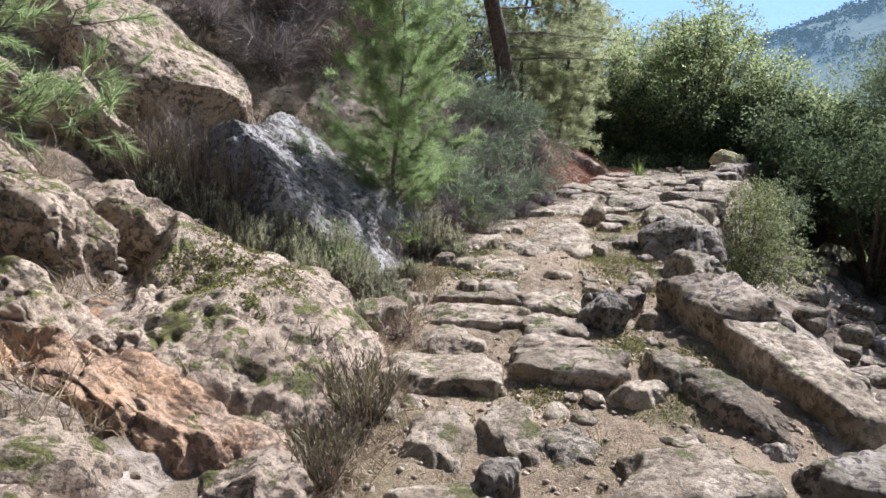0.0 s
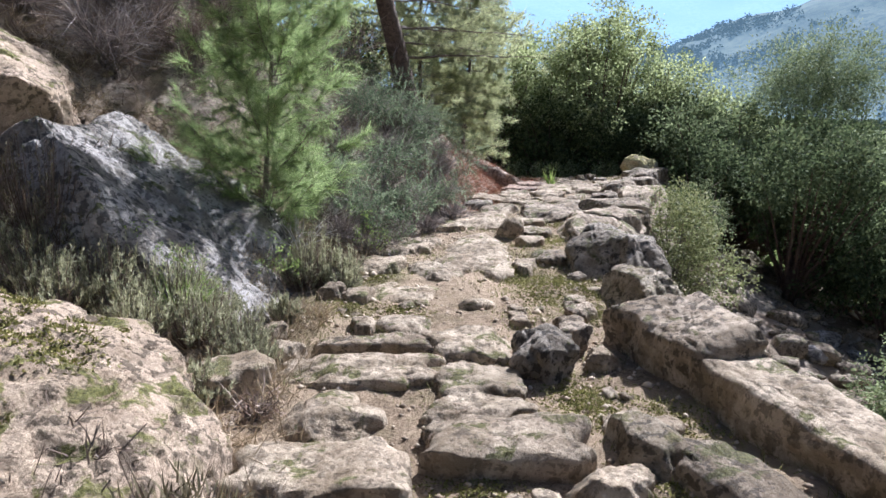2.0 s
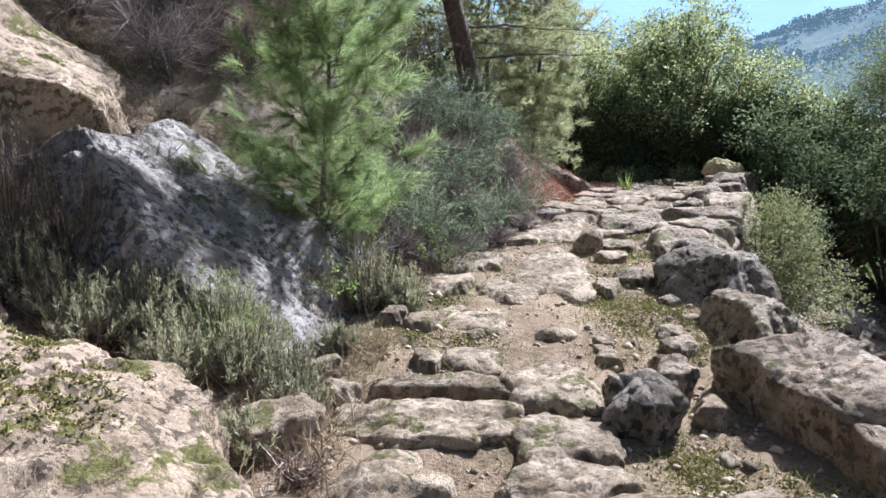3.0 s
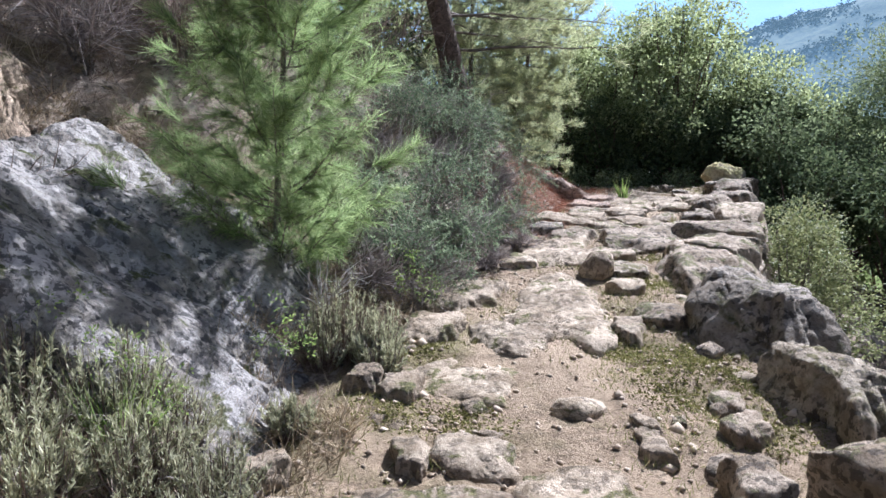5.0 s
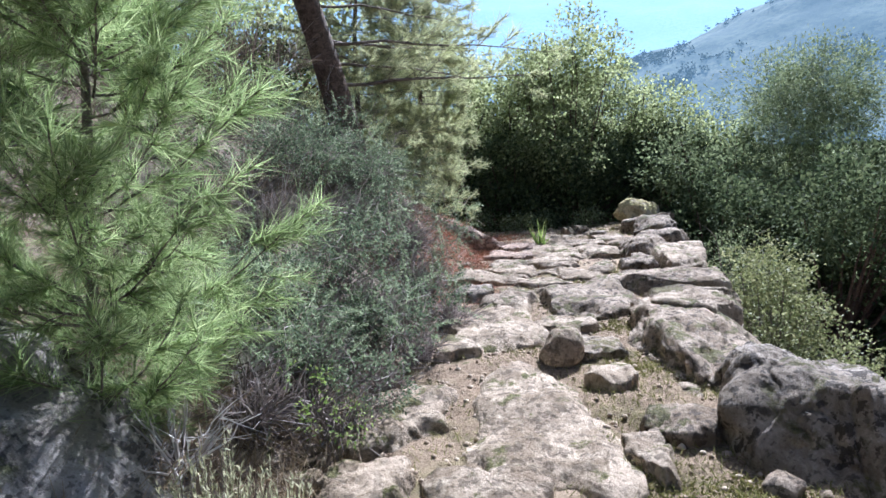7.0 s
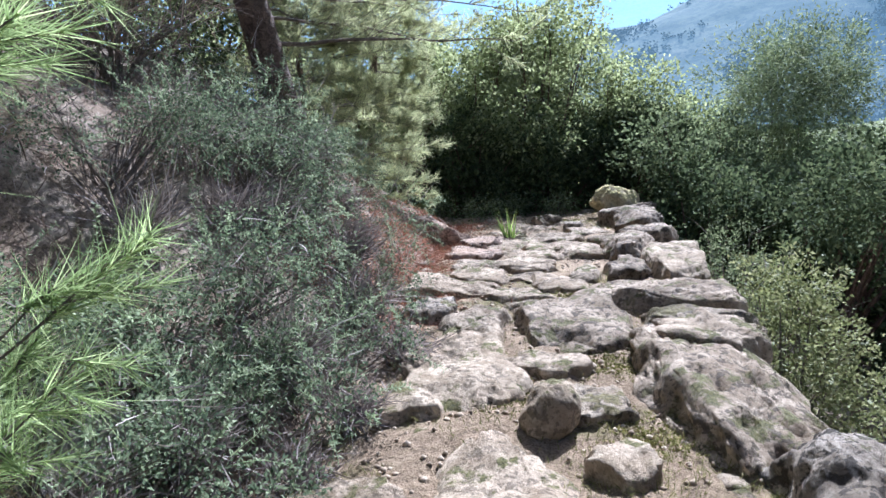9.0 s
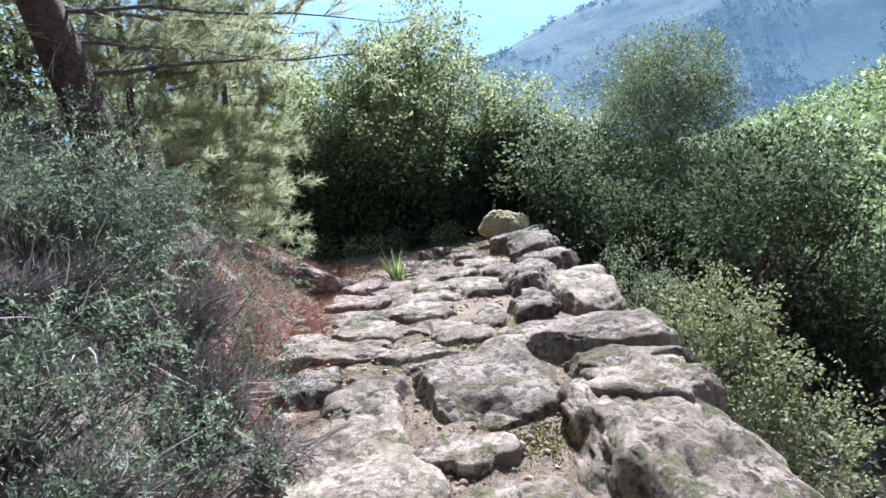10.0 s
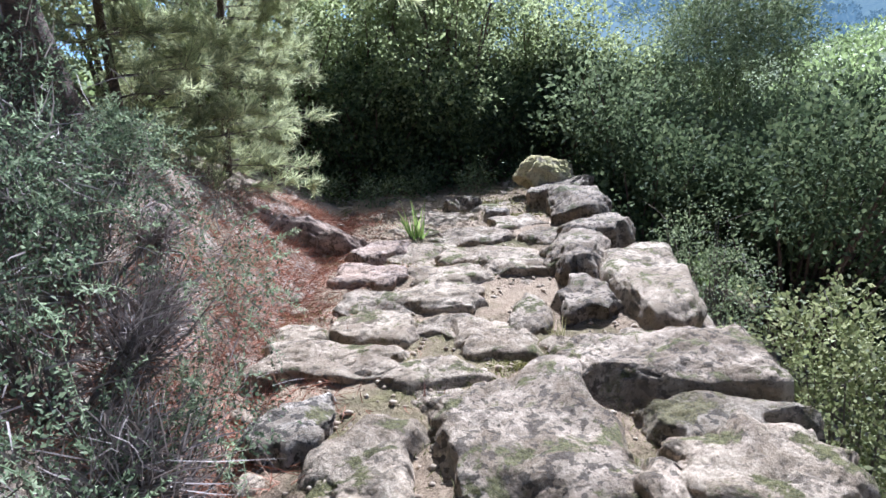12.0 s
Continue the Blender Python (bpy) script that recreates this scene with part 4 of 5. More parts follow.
def twiggy(name, at, r, h, seed, mat, label, k=420, lean=(0, 0), stem_mat=None):
    """A leafless shrub of forking dry twigs."""
    rng = np.random.default_rng(seed)
    e = empty(name, at, label, "shrub", "dry shrubs")
    lines, tips, dirs = [], [], []
    for _ in range(26):
        d = unit(np.array([rng.normal() * 0.7 + lean[0], rng.normal() * 0.7 + lean[1], 1.0]))
        L = h * rng.uniform(0.6, 1.1)
        p = np.array([d * L * u + rng.normal(size=3) * 0.03 * r for u in np.linspace(0, 1, 6)]) * (1, 1, 0.95)
        p[0] = (rng.normal() * 0.05, rng.normal() * 0.05, -0.05)
        lines.append((p, 0.007, 0.002))
        for u in rng.uniform(0.3, 1, 8):
            tips.append([np.interp(u, np.linspace(0, 1, 6), p[:, i]) for i in range(3)])
            dirs.append(d)
    V, F = tubes(lines, 4)
    obj("stemwork", mesh_of("stemwork", V, F, True), stem_mat or M_TWIG, e, kind="stuff")
    tips, dirs = np.array(tips), np.array(dirs)
    i = rng.integers(0, len(tips), k)
    me = blade_mesh("twigs", tips[i] + rng.normal(size=(k, 3)) * 0.02, dirs[i] + rng.normal(size=(k, 3)) * 0.75, rng, r * 0.55, 0.005, 0.35)
    obj("twig_tangle", me, mat, e, kind="stuff")
    return e


def on(x, y, dz=0.0):
    return (x, y, land1(x, y) + dz)


# pines
pine("young_pine", on(-0.46, 6.75), 2.4, 0.66, 5, "bushy young pine with bright green needles on the bank", (0.05, -0.06), 0.024, 0.02, 17, 62, 0.125, None, 12, 0.6, nw=0.0026, bark=M_TWIG, rounded=True)
pine("pine_tree", on(1.03, 10.87), 5.0, 2.1, 8, "tall pine with a leaning reddish trunk and spreading boughs", (-0.22, 0.02), 0.15, 0.16, 16, 40, 0.13, M_NEEDLE2, 20, -0.1, lambda a, f: math.cos(a - 0.5) < (0.25 if f < 0.42 else -0.1), 0.005, rounded=True)
pine("young_pine", on(2.05, 13.1), 3.5, 0.86, 25, "young pine with grey-green drooping needles beside the path", (0.05, 0), 0.04, 0.02, 18, 46, 0.12, M_NEEDLE2, 15, -0.15, None, 0.005, rounded=True)
pine("young_pine", on(1.3, 12.4), 3.4, 1.1, 22, "young pine behind the tall trunk on the bank", (0, 0), 0.04, 0.1, 11, 46, 0.12, M_NEEDLE2, 14, 0.0, None, 0.005, rounded=True)
pine("pine_tree", on(-3.0, 2.9), 3.2, 1.95, 31, "pine on the bank with low boughs over the rocks", (0.02, 0), 0.08, 0.12, 11, 60, 0.12, M_NEEDLE, 24, 0.0, lambda a, f: math.cos(a) < 0.1, 0.003)

# spiny shrubs at the path's inner edge
for i, (x, y, r, h) in enumerate([(0.12, 7.75, 0.36, 0.45), (0.5, 8.45, 0.4, 0.5), (0.95, 9.2, 0.4, 0.55), (1.1, 10.1, 0.36, 0.45), (0.0, 8.6, 0.45, 0.45), (0.55, 9.5, 0.4, 0.4), (0.75, 8.2, 0.3, 0.35), (1.15, 8.85, 0.3, 0.35), (1.0, 9.75, 0.42, 0.5), (0.7, 10.3, 0.45, 0.5), (1.2, 10.75, 0.26, 0.35), (0.35, 9.2, 0.4, 0.4), (0.22, 7.3, 0.3, 0.4), (-0.12, 7.25, 0.34, 0.5), (0.5, 7.75, 0.26, 0.3)]):
    bushy("shrub", on(x, y), lobes_of(300 + i, r, h, 6), 4200, (0.019, 0.009), M_SPINY, "dense spiny grey-green shrub with dry twigs at its foot", "shrub", 320 + i, 0.008, "spiny shrubs", 9, None, 0.95, 200, 36)
    twiggy("dry_shrub", on(x + 0.14, y - 0.25), r * 0.8, h * 0.6, 340 + i, M_GREYTWIG, "tangle of dry grey twigs below the shrub", 380, (0.4, -0.3))

# dry brush and dark shrubs up the bank
for i, (x, y, r, h) in enumerate([(-1.75, 7.55, 0.5, 0.6), (-1.25, 8.1, 0.55, 0.7), (-2.4, 7.6, 0.5, 0.6), (-0.8, 8.9, 0.6, 0.8), (-2.9, 8.4, 0.6, 0.8), (-1.7, 6.0, 0.35, 0.45), (-2.1, 5.55, 0.3, 0.4), (-0.1, 9.9, 0.6, 0.9)]):
    twiggy("dry_shrub", on(x, y), r, h, 360 + i, M_DRY if i % 2 else M_GREYTWIG, "leafless dry shrub with purplish grey twigs on the bank", 900)
brush = np.random.default_rng(355)
for i in range(22):
    x, y = brush.uniform(-5.2, -0.9), brush.uniform(7.3, 11.5)
    twiggy("dry_shrub", on(x, y), 0.55, brush.uniform(0.5, 0.9), 820 + i, (M_DRY, M_GREYTWIG, M_DRY)[i % 3], "leafless brown brush covering the bank", 700)
for i, (x, y, r, h) in enumerate([(-0.9, 10.6, 0.7, 0.9), (-2.0, 9.6, 0.8, 1.1), (-3.2, 9.4, 0.9, 1.3), (-1.4, 11.6, 1.0, 1.5), (-3.0, 11.4, 1.2, 2.0), (-4.6, 9.4, 1.1, 1.7), (-0.2, 12.6, 0.8, 0.9), (-4.4, 7.6, 0.8, 1.2)]):
    bushy("oak_shrub", on(x, y), lobes_of(380 + i, r, h, 6), 4500, (0.05, 0.03), M_OAK, "dark evergreen shrub shading the bank", "shrub", 390 + i, 0.03, "bank shrubs", 4, None, 0.6, 120)

for i, (x, y) in enumerate([(-0.62, 5.05), (-0.95, 5.2), (-0.3, 5.75), (0.32, 6.75)]):
    bushy("thorny_plant", on(x, y, 0.12), [(0, 0, 0.12, 0.09), (0.05, 0.02, 0.24, 0.07), (-0.07, 0, 0.3, 0.06), (0.1, -0.04, 0.1, 0.08)], 260, (0.02, 0.008), M_GRASSY, "small thorny plant with fresh green leaves", "plant", 395 + i * 7, 0.004, "thorny plants", 2)
# a bleached fallen branch on the bank
bl = land1(-2.7, 8.0)
V, F = tubes([([(-2.45, 7.9, bl - 0.1), (-2.7, 8.0, bl + 0.18), (-3.0, 8.02, bl + 0.34), (-3.35, 8.1, bl + 0.52)], 0.022, 0.010), ([(-2.85, 8.0, bl + 0.25), (-2.95, 7.9, bl + 0.42), (-3.0, 7.85, bl + 0.5)], 0.01, 0.004)], 7)
obj("dead_branch", mesh_of("dead_branch", V, F, True), M_GREYTWIG, None, "bleached bare branch fallen on the brushy bank", category="branch")
# sage-like shrubs among the rocks
SAGE = [(-1.1, 5.05, 0.34, 0.26), (-0.8, 5.15, 0.36, 0.26), (-0.6, 5.1, 0.26, 0.2), (-1.4, 5.0, 0.36, 0.26), (-0.62, 4.86, 0.28, 0.2), (-0.36, 4.78, 0.26, 0.17), (-0.2, 5.36, 0.16, 0.1), (-1.7, 5.1, 0.34, 0.24),
        (-2.0, 5.0, 0.3, 0.22), (0.14, 6.02, 0.22, 0.13), (-0.95, 4.9, 0.24, 0.2), (-1.25, 4.82, 0.24, 0.2), (-1.4, 5.4, 0.36, 0.26), (-0.85, 4.72, 0.22, 0.18), (-0.28, 4.55, 0.18, 0.14), (-0.45, 4.25, 0.16, 0.14)]
for i, (x, y, h, r) in enumerate(SAGE):
    sprig_bush("sage_shrub", on(x, y), r, h, 400 + i, M_SAGE, "low grey-green aromatic shrub with dead twigs among the rocks", "sage shrubs", int(60 + 520 * r), 0.3)
for i, (x, y, h, r) in enumerate([(-1.5, 5.3, 0.62, 0.28), (-1.8, 5.2, 0.68, 0.3), (-2.1, 5.1, 0.66, 0.3), (-1.25, 5.28, 0.44, 0.22)]):
    sprig_bush("heath_shrub", on(x, y, 0.04), r, h, 480 + i, M_HEATH, "purplish brown wiry heath shrub below the pale slab", "heath shrubs", 150, 0.5, 0.022)
for i, (x, y, h, r) in enumerate([(-0.05, 6.15, 0.46, 0.13), (0.1, 6.2, 0.3, 0.12), (-0.14, 6.05, 0.34, 0.1)]):
    sprig_bush("sage_shrub", on(x, y), r * 1.5, h, 420 + i, M_SAGE, "upright grey-green aromatic shrub beside the paving", "sage shrubs", 120, 0.25, 0.026)
tuft("heath_shrub", on(-0.26, 2.95), 80, 0.36, 0.8, M_DRY, "dark wiry heath shrub beside the path", "shrub", 431, 0.005, 0.2, "", 0.05, M_HEATH, 700)
tuft("heath_shrub", on(-0.34, 2.5), 70, 0.28, 0.8, M_DRY, "dark wiry heath shrub beside the path", "shrub", 432, 0.005, 0.2, "", 0.05, M_HEATH, 500)
twiggy("dry_shrub", on(-0.62, 3.15, 0.02), 0.16, 0.36, 433, M_DRY, "small leafless bush against the pale boulder", 260)
twiggy("dry_shrub", on(-0.2, 6.68), 0.24, 0.34, 434, M_BLEACH, "bare bleached twigs beside the slab", 90, stem_mat=M_BLEACH)
twiggy("dry_shrub", on(-0.2, 4.0), 0.14, 0.16, 435, M_DRY, "low dry twigs between paving and boulder", 160)
tuft("grass_tuft", on(-0.7, 4.98, 0.06), 120, 0.24, 0.8, M_GRASSY, "bright green grass tuft among the shrubs", "grass", 436, 0.0045, 0.3)
tuft("strap_leaf_plant", on(3.28, 11.9, 0.02), 40, 0.27, 0.75, M_GRASSY, "small plant with green strap leaves in the paving", "plant", 437, 0.016, 0.2, "", 0.02)
tuft("grass_tuft", on(3.02, 9.55, 0.03), 20, 0.14, 0.3, M_GRASS, "thin grass growing between the stones", "grass", 438, 0.006, 0.2, "", 0.02)

for i, (x, y) in enumerate([(3.7, 13.9), (4.3, 14.3), (4.9, 14.0), (5.3, 14.5), (3.3, 14.5), (4.6, 14.8), (5.6, 13.9), (3.9, 14.9)]):
    bushy("weed", on(x, y), [(0, 0, 0.12, 0.14), (0.1, 0.05, 0.2, 0.12), (-0.1, 0, 0.16, 0.12)], 420, (0.05, 0.018), M_OLIVE, "leafy weed on the shaded ground at the path's end", "weed", 445 + i * 3, 0.005, "weeds", 4)
# bushes below the wall
bushy("bush", (3.78, 8.55, -1.1), [(0, 0, 0.75, 0.5), (0.25, 0.35, 0.85, 0.45), (-0.15, -0.35, 0.5, 0.4), (0.35, -0.1, 0.4, 0.5), (0.1, 0.15, 1.15, 0.32)], 12000, (0.031, 0.019), M_BUSH, "yellow-green bush growing up beside the wall", "bush", 450, 0.02, "", 7, None, 0.8, 60)
bushy("bush", (5.15, 10.7, -1.3), [(0, 0, 0.7, 0.5), (0.2, 0.3, 1.0, 0.4), (-0.1, -0.3, 0.9, 0.35)], 4500, (0.03, 0.012), M_OLIVE, "dark green bush below the far wall", "bush", 451, 0.02, "", 7, None, 0.8, 60)
for i, (x, y, r) in enumerate([(6.2, 7.4, 0.6), (7.8, 6.4, 0.7), (5.2, 6.6, 0.3), (8.3, 9.0, 0.6)]):
    bushy("bush", on(x, y), lobes_of(460 + i, r, r * 1.6, 6), int(5000 + 9000 * max(0, r - 0.6)), (0.045, 0.022), M_OLIVE if i != 1 else M_OAK, "leafy bush on the shaded valley floor", "bush", 470 + i, 0.02, "valley bushes")

# oak thicket closing the path
# last three: high crowns added above the view to shade the bank
OAKS = [(3.2, 16.8, 1.2, 3.2), (4.5, 16.9, 1.3, 3.8), (5.6, 16.3, 1.3, 3.7), (6.7, 16.0, 1.1, 2.9), (7.6, 15.4, 1.1, 2.5), (8.8, 15.8, 1.2, 2.6), (6.5, 14.9, 0.9, 1.9), (7.4, 13.8, 1.0, 2.2),
        (2.2, 17.4, 1.3, 3.4), (8.2, 12.6, 1.1, 2.2), (4.2, 15.7, 0.9, 1.7), (5.4, 15.4, 0.9, 1.7), (9.4, 13.2, 1.0, 1.8), (6.5, 13.0, 0.9, 2.2),
        (8.6, 10.8, 0.9, 1.3), (7.4, 11.7, 1.0, 2.2), (3.4, 18.8, 1.4, 4.4), (5.0, 19.0, 1.5, 4.6), (6.6, 18.4, 1.4, 3.9), (8.2, 17.8, 1.3, 3.1), (9.9, 17.0, 1.3, 2.7), (-1.6, 13.6, 1.3, 2.6), (-3.6, 13.2, 1.4, 3.0), (0.2, 14.6, 1.3, 2.6), (-5.2, 11.6, 1.3, 3.0), (1.2, 16.4, 1.4, 3.4), (-2.4, 11.2, 1.4, 4.6), (-3.9, 10.4, 1.4, 4.8), (-5.4, 9.2, 1.4, 4.6)]
# leaf tone by position paints the light: sunlit back row, shaded front
for i, (x, y, r, h) in enumerate(OAKS):
    bushy("oak_tree", on(x, y), lobes_of(500 + i, r, h + (0.6 if x > 7 else 0), 10, 0.5, 0.55 if h > 4.5 and x < 0 else 0.42 if x > 7 else 0.2), 7000 if y > 17 or x < 2 else 13500, (0.075, 0.046) if y > 17 or x < 2 else (0.066, 0.042), M_OAK if x < 0 and y < 13 else M_OAKLIT if h > 2.4 and y > 15 or x < 3 else M_OAKMID if x > 7.2 and y > 12.3 else M_OAK, "dense dark evergreen oak at the path's end and over the bank", "tree", 520 + i, 0.05, "oak thicket", 4, M_BARK, 0.8)
bushy("olive_tree", on(9.6, 14.7), [(0, 0, 3.5, 1.15), (0.5, 0.2, 4.2, 0.95), (-0.6, 0.1, 4.1, 0.95), (0.2, -0.3, 2.4, 1.1)], 34000, (0.075, 0.022), M_OLIVE, "feathery grey-green tree rising from the valley", "tree", 540, 0.03, "", 3, M_BARK, 0.9)
for i, (x, y, r, h) in enumerate([(12.2, 12.8, 1.4, 3.0), (13.5, 15.5, 1.6, 3.6), (11.0, 10.0, 1.3, 2.6), (14.5, 11.5, 1.5, 3.0), (11.5, 17.5, 1.5, 3.8), (16, 18, 2, 4)]):
    bushy("valley_tree", on(x, y), lobes_of(550 + i, r, h, 8, 0.5, 0.3), 8000, (0.07, 0.034), M_WOODS, "bright green tree on the valley side", "tree", 560 + i, 0.06, "valley trees", 4, M_BARK)

# woods on the far side of the valley
rng = np.random.default_rng(600)
VV, FF, nb = [], [], 0
for i in range(1500):
    a, r = radians(rng.uniform(6, 88)), (34 + 180 * rng.uniform() ** 1.5) if i < 800 else rng.uniform(19, 80)
    x, y = r * math.sin(a), r * math.cos(a)
    z = max(land1(x, y), -6.5) - 0.3
    s = rng.uniform(0.7, 1.9)
    C, D = crown_points(rng, 64, lobes_of(610 + i, s, s * 1.6, 4), 0.4)
    V, F = leaves(C + [x, y, z], D, rng, 0.42, 0.26)
    VV.append(V)
    FF.append(F + nb)
    nb += len(V)
obj("far_woods", mesh_of("far_woods", np.concatenate(VV), np.concatenate(FF)), M_WOODS, None, "scrub woodland covering the valley side", category="woods", kind="stuff")

# scrub on the distant slope
rng = np.random.default_rng(640)
slope_at = [v.co for v in slope.data.vertices]
VV, FF, nb = [], [], 0
while len(VV) < 3200:
    c = slope_at[int(rng.integers(0, 130 * 70))]
    if math.degrees(math.atan2(c.x, c.y)) > 78 or vnoise(np.array([[c.x, c.y, 0]]) * 0.05, 5)[0] + rng.uniform(-0.35, 0.35) < 0.4:
        continue
    s = rng.uniform(0.5, 1.6)
    C, D = crown_points(rng, 18, lobes_of(650 + len(VV), s, s * 1.5, 3), 0.3)
    V, F = leaves(C + [c.x + rng.uniform(-2, 2), c.y + rng.uniform(-2, 2), c.z - 0.4], D, rng, 1.0, 0.8)
    VV.append(V)
    FF.append(F + nb)
    nb += len(V)
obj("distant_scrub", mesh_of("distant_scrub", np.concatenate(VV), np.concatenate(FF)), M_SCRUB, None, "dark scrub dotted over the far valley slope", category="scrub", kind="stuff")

# ---- small cover ----
rng = np.random.default_rng(700)


def spot(rng, lo, hi, y0, y1):
    y = rng.uniform(y0, y1)
    u = rng.uniform(lo, hi)
    return float(left_edge(y) + u * (right_edge(y) - left_edge(y))), y


COBBLES = [rock_mesh("cobble", (1, 1, 0.7), 900 + i, 4, 3.2, 0.06, 6, 0.14) for i in range(9)]
made = 0
for _ in range(3000):
    if made >= 280:
        break
    x, y = spot(rng, -0.02, 0.93, 1.2, 15.2)
    s = rng.uniform(0.05, 0.14) if rng.uniform() < 0.8 else rng.uniform(0.14, 0.22)
    if 0.75 < x < 1.75 and 4.95 < y < 6.3 and rng.uniform() < 0.85:
        continue
    if any((x - a) ** 2 + (y - b) ** 2 < (r + s * 0.45) ** 2 for a, b, r in PLACED):
        continue
    ob = obj("cobble", COBBLES[made % 9], (M_PAVE, M_PAVE, M_BLOCK)[made % 3] if made < 9 else None, pavement)
    ob.matrix_world = Matrix.LocRotScale((x, y, land1(x, y) + s * 0.1), Euler((rng.normal() * 0.15, rng.normal() * 0.15, rng.uniform(0, 6.28))), (s, s * rng.uniform(0.6, 1.3), s * 0.7))
    PLACED.append((x, y, s * 0.4))
    made += 1

# loose pebbles
n = 4200
xy = np.array([spot(rng, 0.0, 0.95, 1.0, 13.5) for _ in range(n)])
z = gravel_z(xy[:, 0], xy[:, 1])
s = rng.uniform(0.006, 0.02, n)[:, None, None] * np.where(rng.uniform(size=n) < 0.08, 1.9, 1.0)[:, None, None]
O = np.array([[1, 0, 0], [0, 1, 0], [-1, 0, 0], [0, -1, 0], [0, 0, 0.7], [0, 0, -0.7]])
V = O[None] * s * rng.uniform(0.6, 1.3, (n, 6, 1)) + np.c_[xy, z + 0.003][:, None]
T = np.array([[0, 1, 4], [1, 2, 4], [2, 3, 4], [3, 0, 4], [1, 0, 5], [2, 1, 5], [3, 2, 5], [0, 3, 5]])
obj("pebbles", mesh_of("pebbles", V.reshape(-1, 3), (T[None] + np.arange(n)[:, None, None] * 6).reshape(-1, 3)), M_PEBBLE, None, "loose pebbles and grit scattered on the path", category="pebbles", kind="stuff")


def scatter_blades(name, pts, per, length, width, mat, label, category, flat=0.0, curve=0.3):
    pts = np.asarray(pts)
    k = len(pts) * per
    i = np.repeat(np.arange(len(pts)), per)
    P = pts[i] + np.c_[rng.normal(size=(k, 2)) * 0.03, np.zeros(k)]
    P[:, 2] = np.maximum(land(P[:, 0], P[:, 1]) + 0.01, gravel_z(P[:, 0], P[:, 1]))
    D = rng.normal(size=(k, 3)) * (0.6, 0.6, 0.2) + [0, 0, 1.0 - flat]
    return obj(name, blade_mesh(name, P, D, rng, length, width, curve), mat, None, label, category=category, kind="stuff")


def near_clump(P, f, seed, cut):
    return P[fbm(P * f, 3, seed) > cut]


P = np.array([(*spot(rng, 0.0, 1.0, 1.0, 14), 0) for _ in range(5000)])
scatter_blades("grass", near_clump(P, 1.6, 71, 0.2), 5, 0.035, 0.003, M_GRASS, "short green grass and moss between the stones", "grass")
P = np.array([(*spot(rng, 0.55, 1.0, 3.0, 7.5), 0) for _ in range(2000)])
scatter_blades("grass", near_clump(P, 2.1, 75, 0.05), 5, 0.032, 0.003, M_GRASS, "mossy green grass patch at the path's edge", "grass")
M_MOSS = leaf_mat("moss_cushion", (0.09, 0.085, 0.03), (0.19, 0.18, 0.06), (0.32, 0.29, 0.11), 0.25, 0.8, 0.1)
MP = []
for mx, my in [(1.45, 5.6), (1.62, 5.9), (1.78, 6.1), (1.42, 6.2), (1.68, 5.2), (1.2, 3.9), (1.3, 3.25), (1.22, 4.08), (0.5, 5.4), (0.18, 5.5), (2.02, 7.45), (1.62, 8.0), (2.72, 9.3), (4.6, 12.9), (4.4, 12.2), (1.85, 5.7), (1.5, 3.75), (0.62, 3.3), (0.35, 6.25), (2.3, 8.2)]:
    MP.append(np.c_[rng.normal(mx, 0.09, 260), rng.normal(my, 0.11, 260), np.zeros(260)])
scatter_blades("moss", np.concatenate(MP), 5, 0.013, 0.008, M_MOSS, "yellow-green moss cushions between the stones", "moss", 0.75)


def cover(name, ob, patches, per, length, width, mat, label, category, lift=0.4):
    """Low growth or litter lying on the top of a rock, in soft-edged patches (x, y, radius)."""
    m = ob.matrix_world
    tree = BVHTree.FromPolygons([m @ v.co for v in ob.data.vertices], [tuple(p.vertices) for p in ob.data.polygons])
    C, D = [], []
    for x, y, r in patches:
        for _ in range(int(per * r * r)):
            a, q = rng.uniform(0, 6.283), r * math.sqrt(rng.uniform()) * rng.uniform(0.6, 1.1)
            px, py = x + math.cos(a) * q * 1.3, y + math.sin(a) * q
            if vnoise(np.array([[px, py, 0]]) * 14, 5)[0] + 0.5 * rng.uniform() < 0.05:
                continue
            hit, nor, _, _ = tree.ray_cast(Vector((px, py, 4.0)), Vector((0, 0, -1)))
            if hit:
                C.append(hit[:])
                D.append(np.array(nor[:]) * lift + rng.normal(size=3) * 0.7)
    return obj(name, blade_mesh(name, np.array(C), np.array(D), rng, length, width, 0.3), mat, None, label, category=category, kind="stuff")


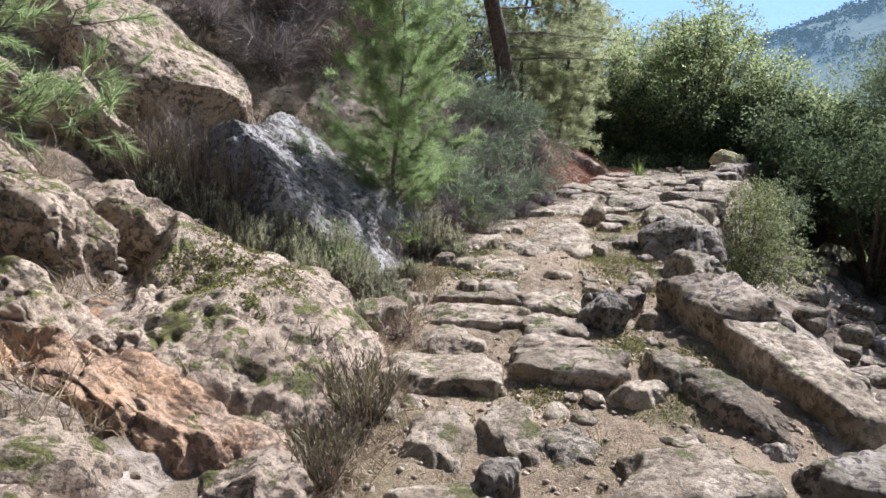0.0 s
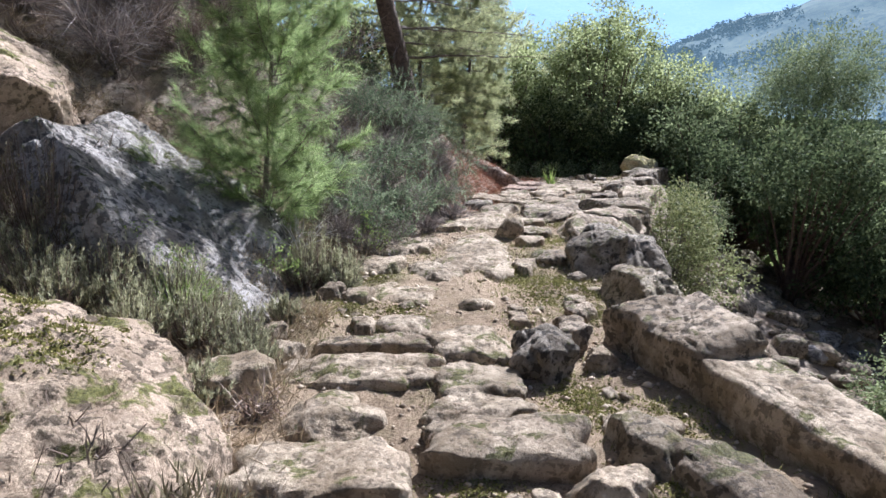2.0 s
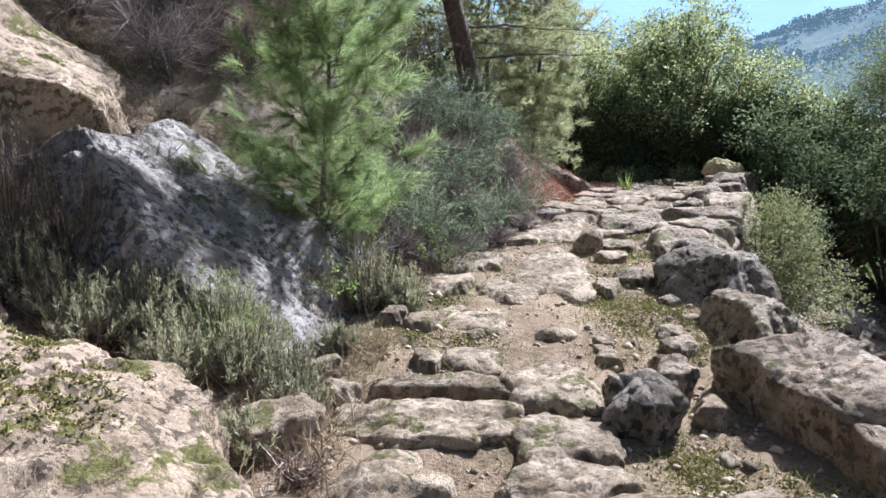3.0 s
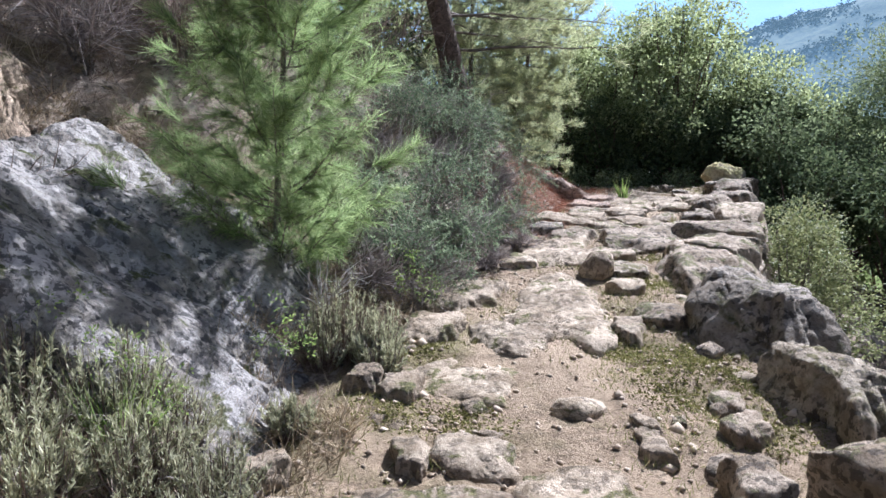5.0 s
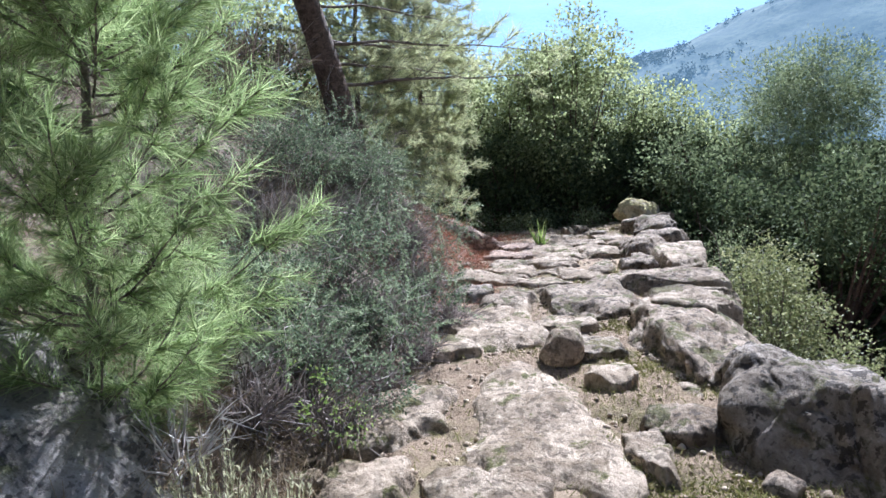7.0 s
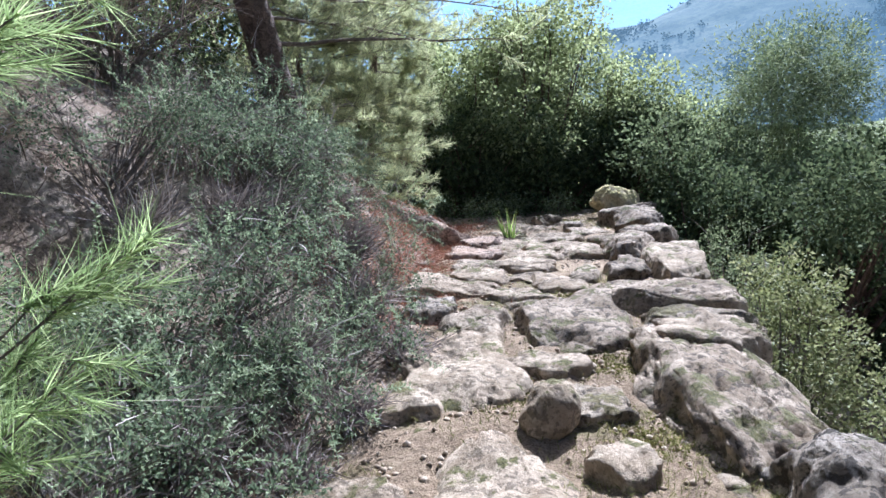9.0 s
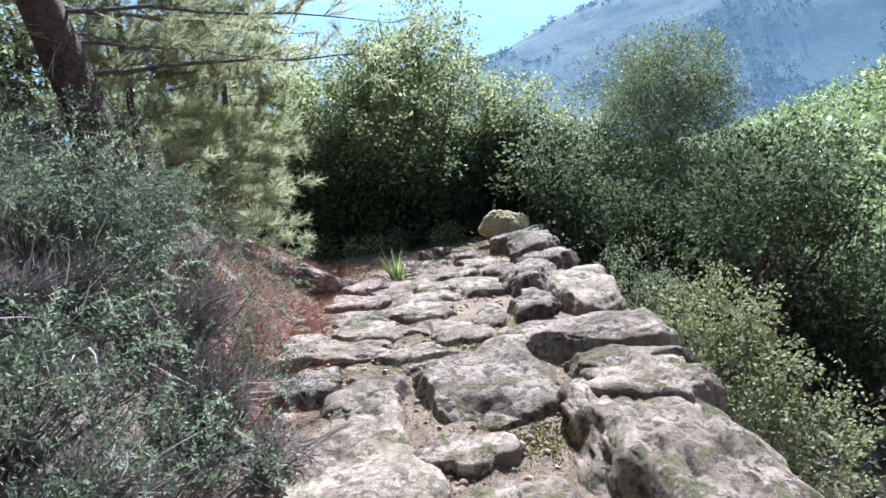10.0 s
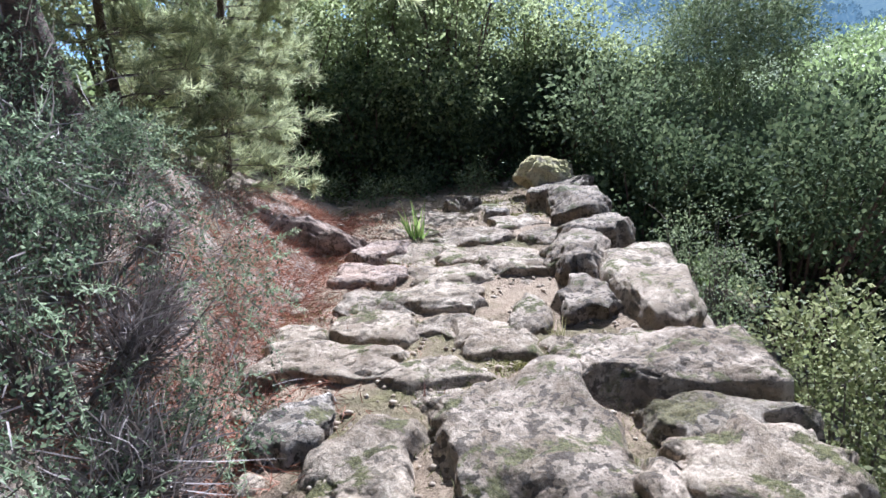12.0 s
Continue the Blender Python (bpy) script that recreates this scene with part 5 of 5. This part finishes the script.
cover("moss", BIG_BOULDER, [(-0.95, 3.68, 0.26), (-1.25, 3.62, 0.24), (-0.75, 3.92, 0.13), (-1.15, 4.0, 0.16), (-0.85, 3.3, 0.08), (-1.05, 3.4, 0.1)], 52000, 0.014, 0.008, M_MOSS, "yellow-green moss patch on the pale boulder", "moss")
cover("needle_litter", RED_LEDGE, [(1.55, 12.5, 0.3), (1.95, 12.4, 0.28), (2.3, 12.25, 0.2)], 9000, 0.08, 0.0035, M_LITTER, "fallen red pine needles on the rock ledge", "litter", 0.1)
P = np.array([(*spot(rng, -1.4, 0.15, 0.8, 7.5), 0) for _ in range(6500)])
scatter_blades("dead_grass", near_clump(P, 1.2, 73, -0.25), 7, 0.13, 0.004, M_STRAW, "dry dead grass on the bank", "grass", 0.5, 0.4)
P = np.array([(rng.uniform(-5, 2), rng.uniform(5, 14), 0) for _ in range(4200)])
P = P[P[:, 0] < left_edge(P[:, 1])]
scatter_blades("dead_grass", P, 6, 0.14, 0.005, M_DRY, "dry grass and twigs littering the hillside", "grass", 0.5, 0.4)
P = np.array([(rng.normal(1.95, 0.28), 0, 0) for _ in range(3400)])
P[:, 1] = rng.uniform(9.0, 13.4, len(P))
P[:, 0] = left_edge(P[:, 1]) + rng.normal(-0.1, 0.28, len(P))
scatter_blades("needle_litter", P, 6, 0.09, 0.0035, M_LITTER, "fallen red-brown pine needles along the path's inner edge", "litter", 0.95, 0.3)

# broken stones on the bank and in the valley
rng = np.random.default_rng(811)
SMALL = [rock_mesh("chip", (2, 2, 2), 960 + i, 3, 5.0, 0.05, 10, 0.2) for i in range(8)]
SMALL = [np.array([v.co[:] for v in me.vertices]) for me in SMALL]
SF = cube_ball(3)[1]
VV, FF, nb = [], [], 0
for i in range(900):
    if i < 420:
        x, y = spot(rng, -1.3, -0.08, 0.8, 8)
        s = rng.uniform(0.015, 0.07)
    else:
        y = rng.uniform(2, 13)
        x = float(right_edge(y)) + rng.uniform(0.5, 6)
        s = rng.uniform(0.05, 0.22)
    Q = SMALL[i % 8] * np.array([1, rng.uniform(0.6, 1.1), rng.uniform(0.4, 0.7)]) * s
    a = rng.uniform(0, 6.28)
    R = np.array([[math.cos(a), -math.sin(a), 0], [math.sin(a), math.cos(a), 0], [0, 0, 1]])
    VV.append(Q @ R.T + [x, y, land1(x, y) + s * 0.2])
    FF.append(SF + nb)
    nb += len(Q)
obj("rubble", mesh_of("rubble", np.concatenate(VV), np.concatenate(FF), True), M_BLOCK, None, "broken stones scattered over the bank and stream bed", category="rubble", kind="stuff")
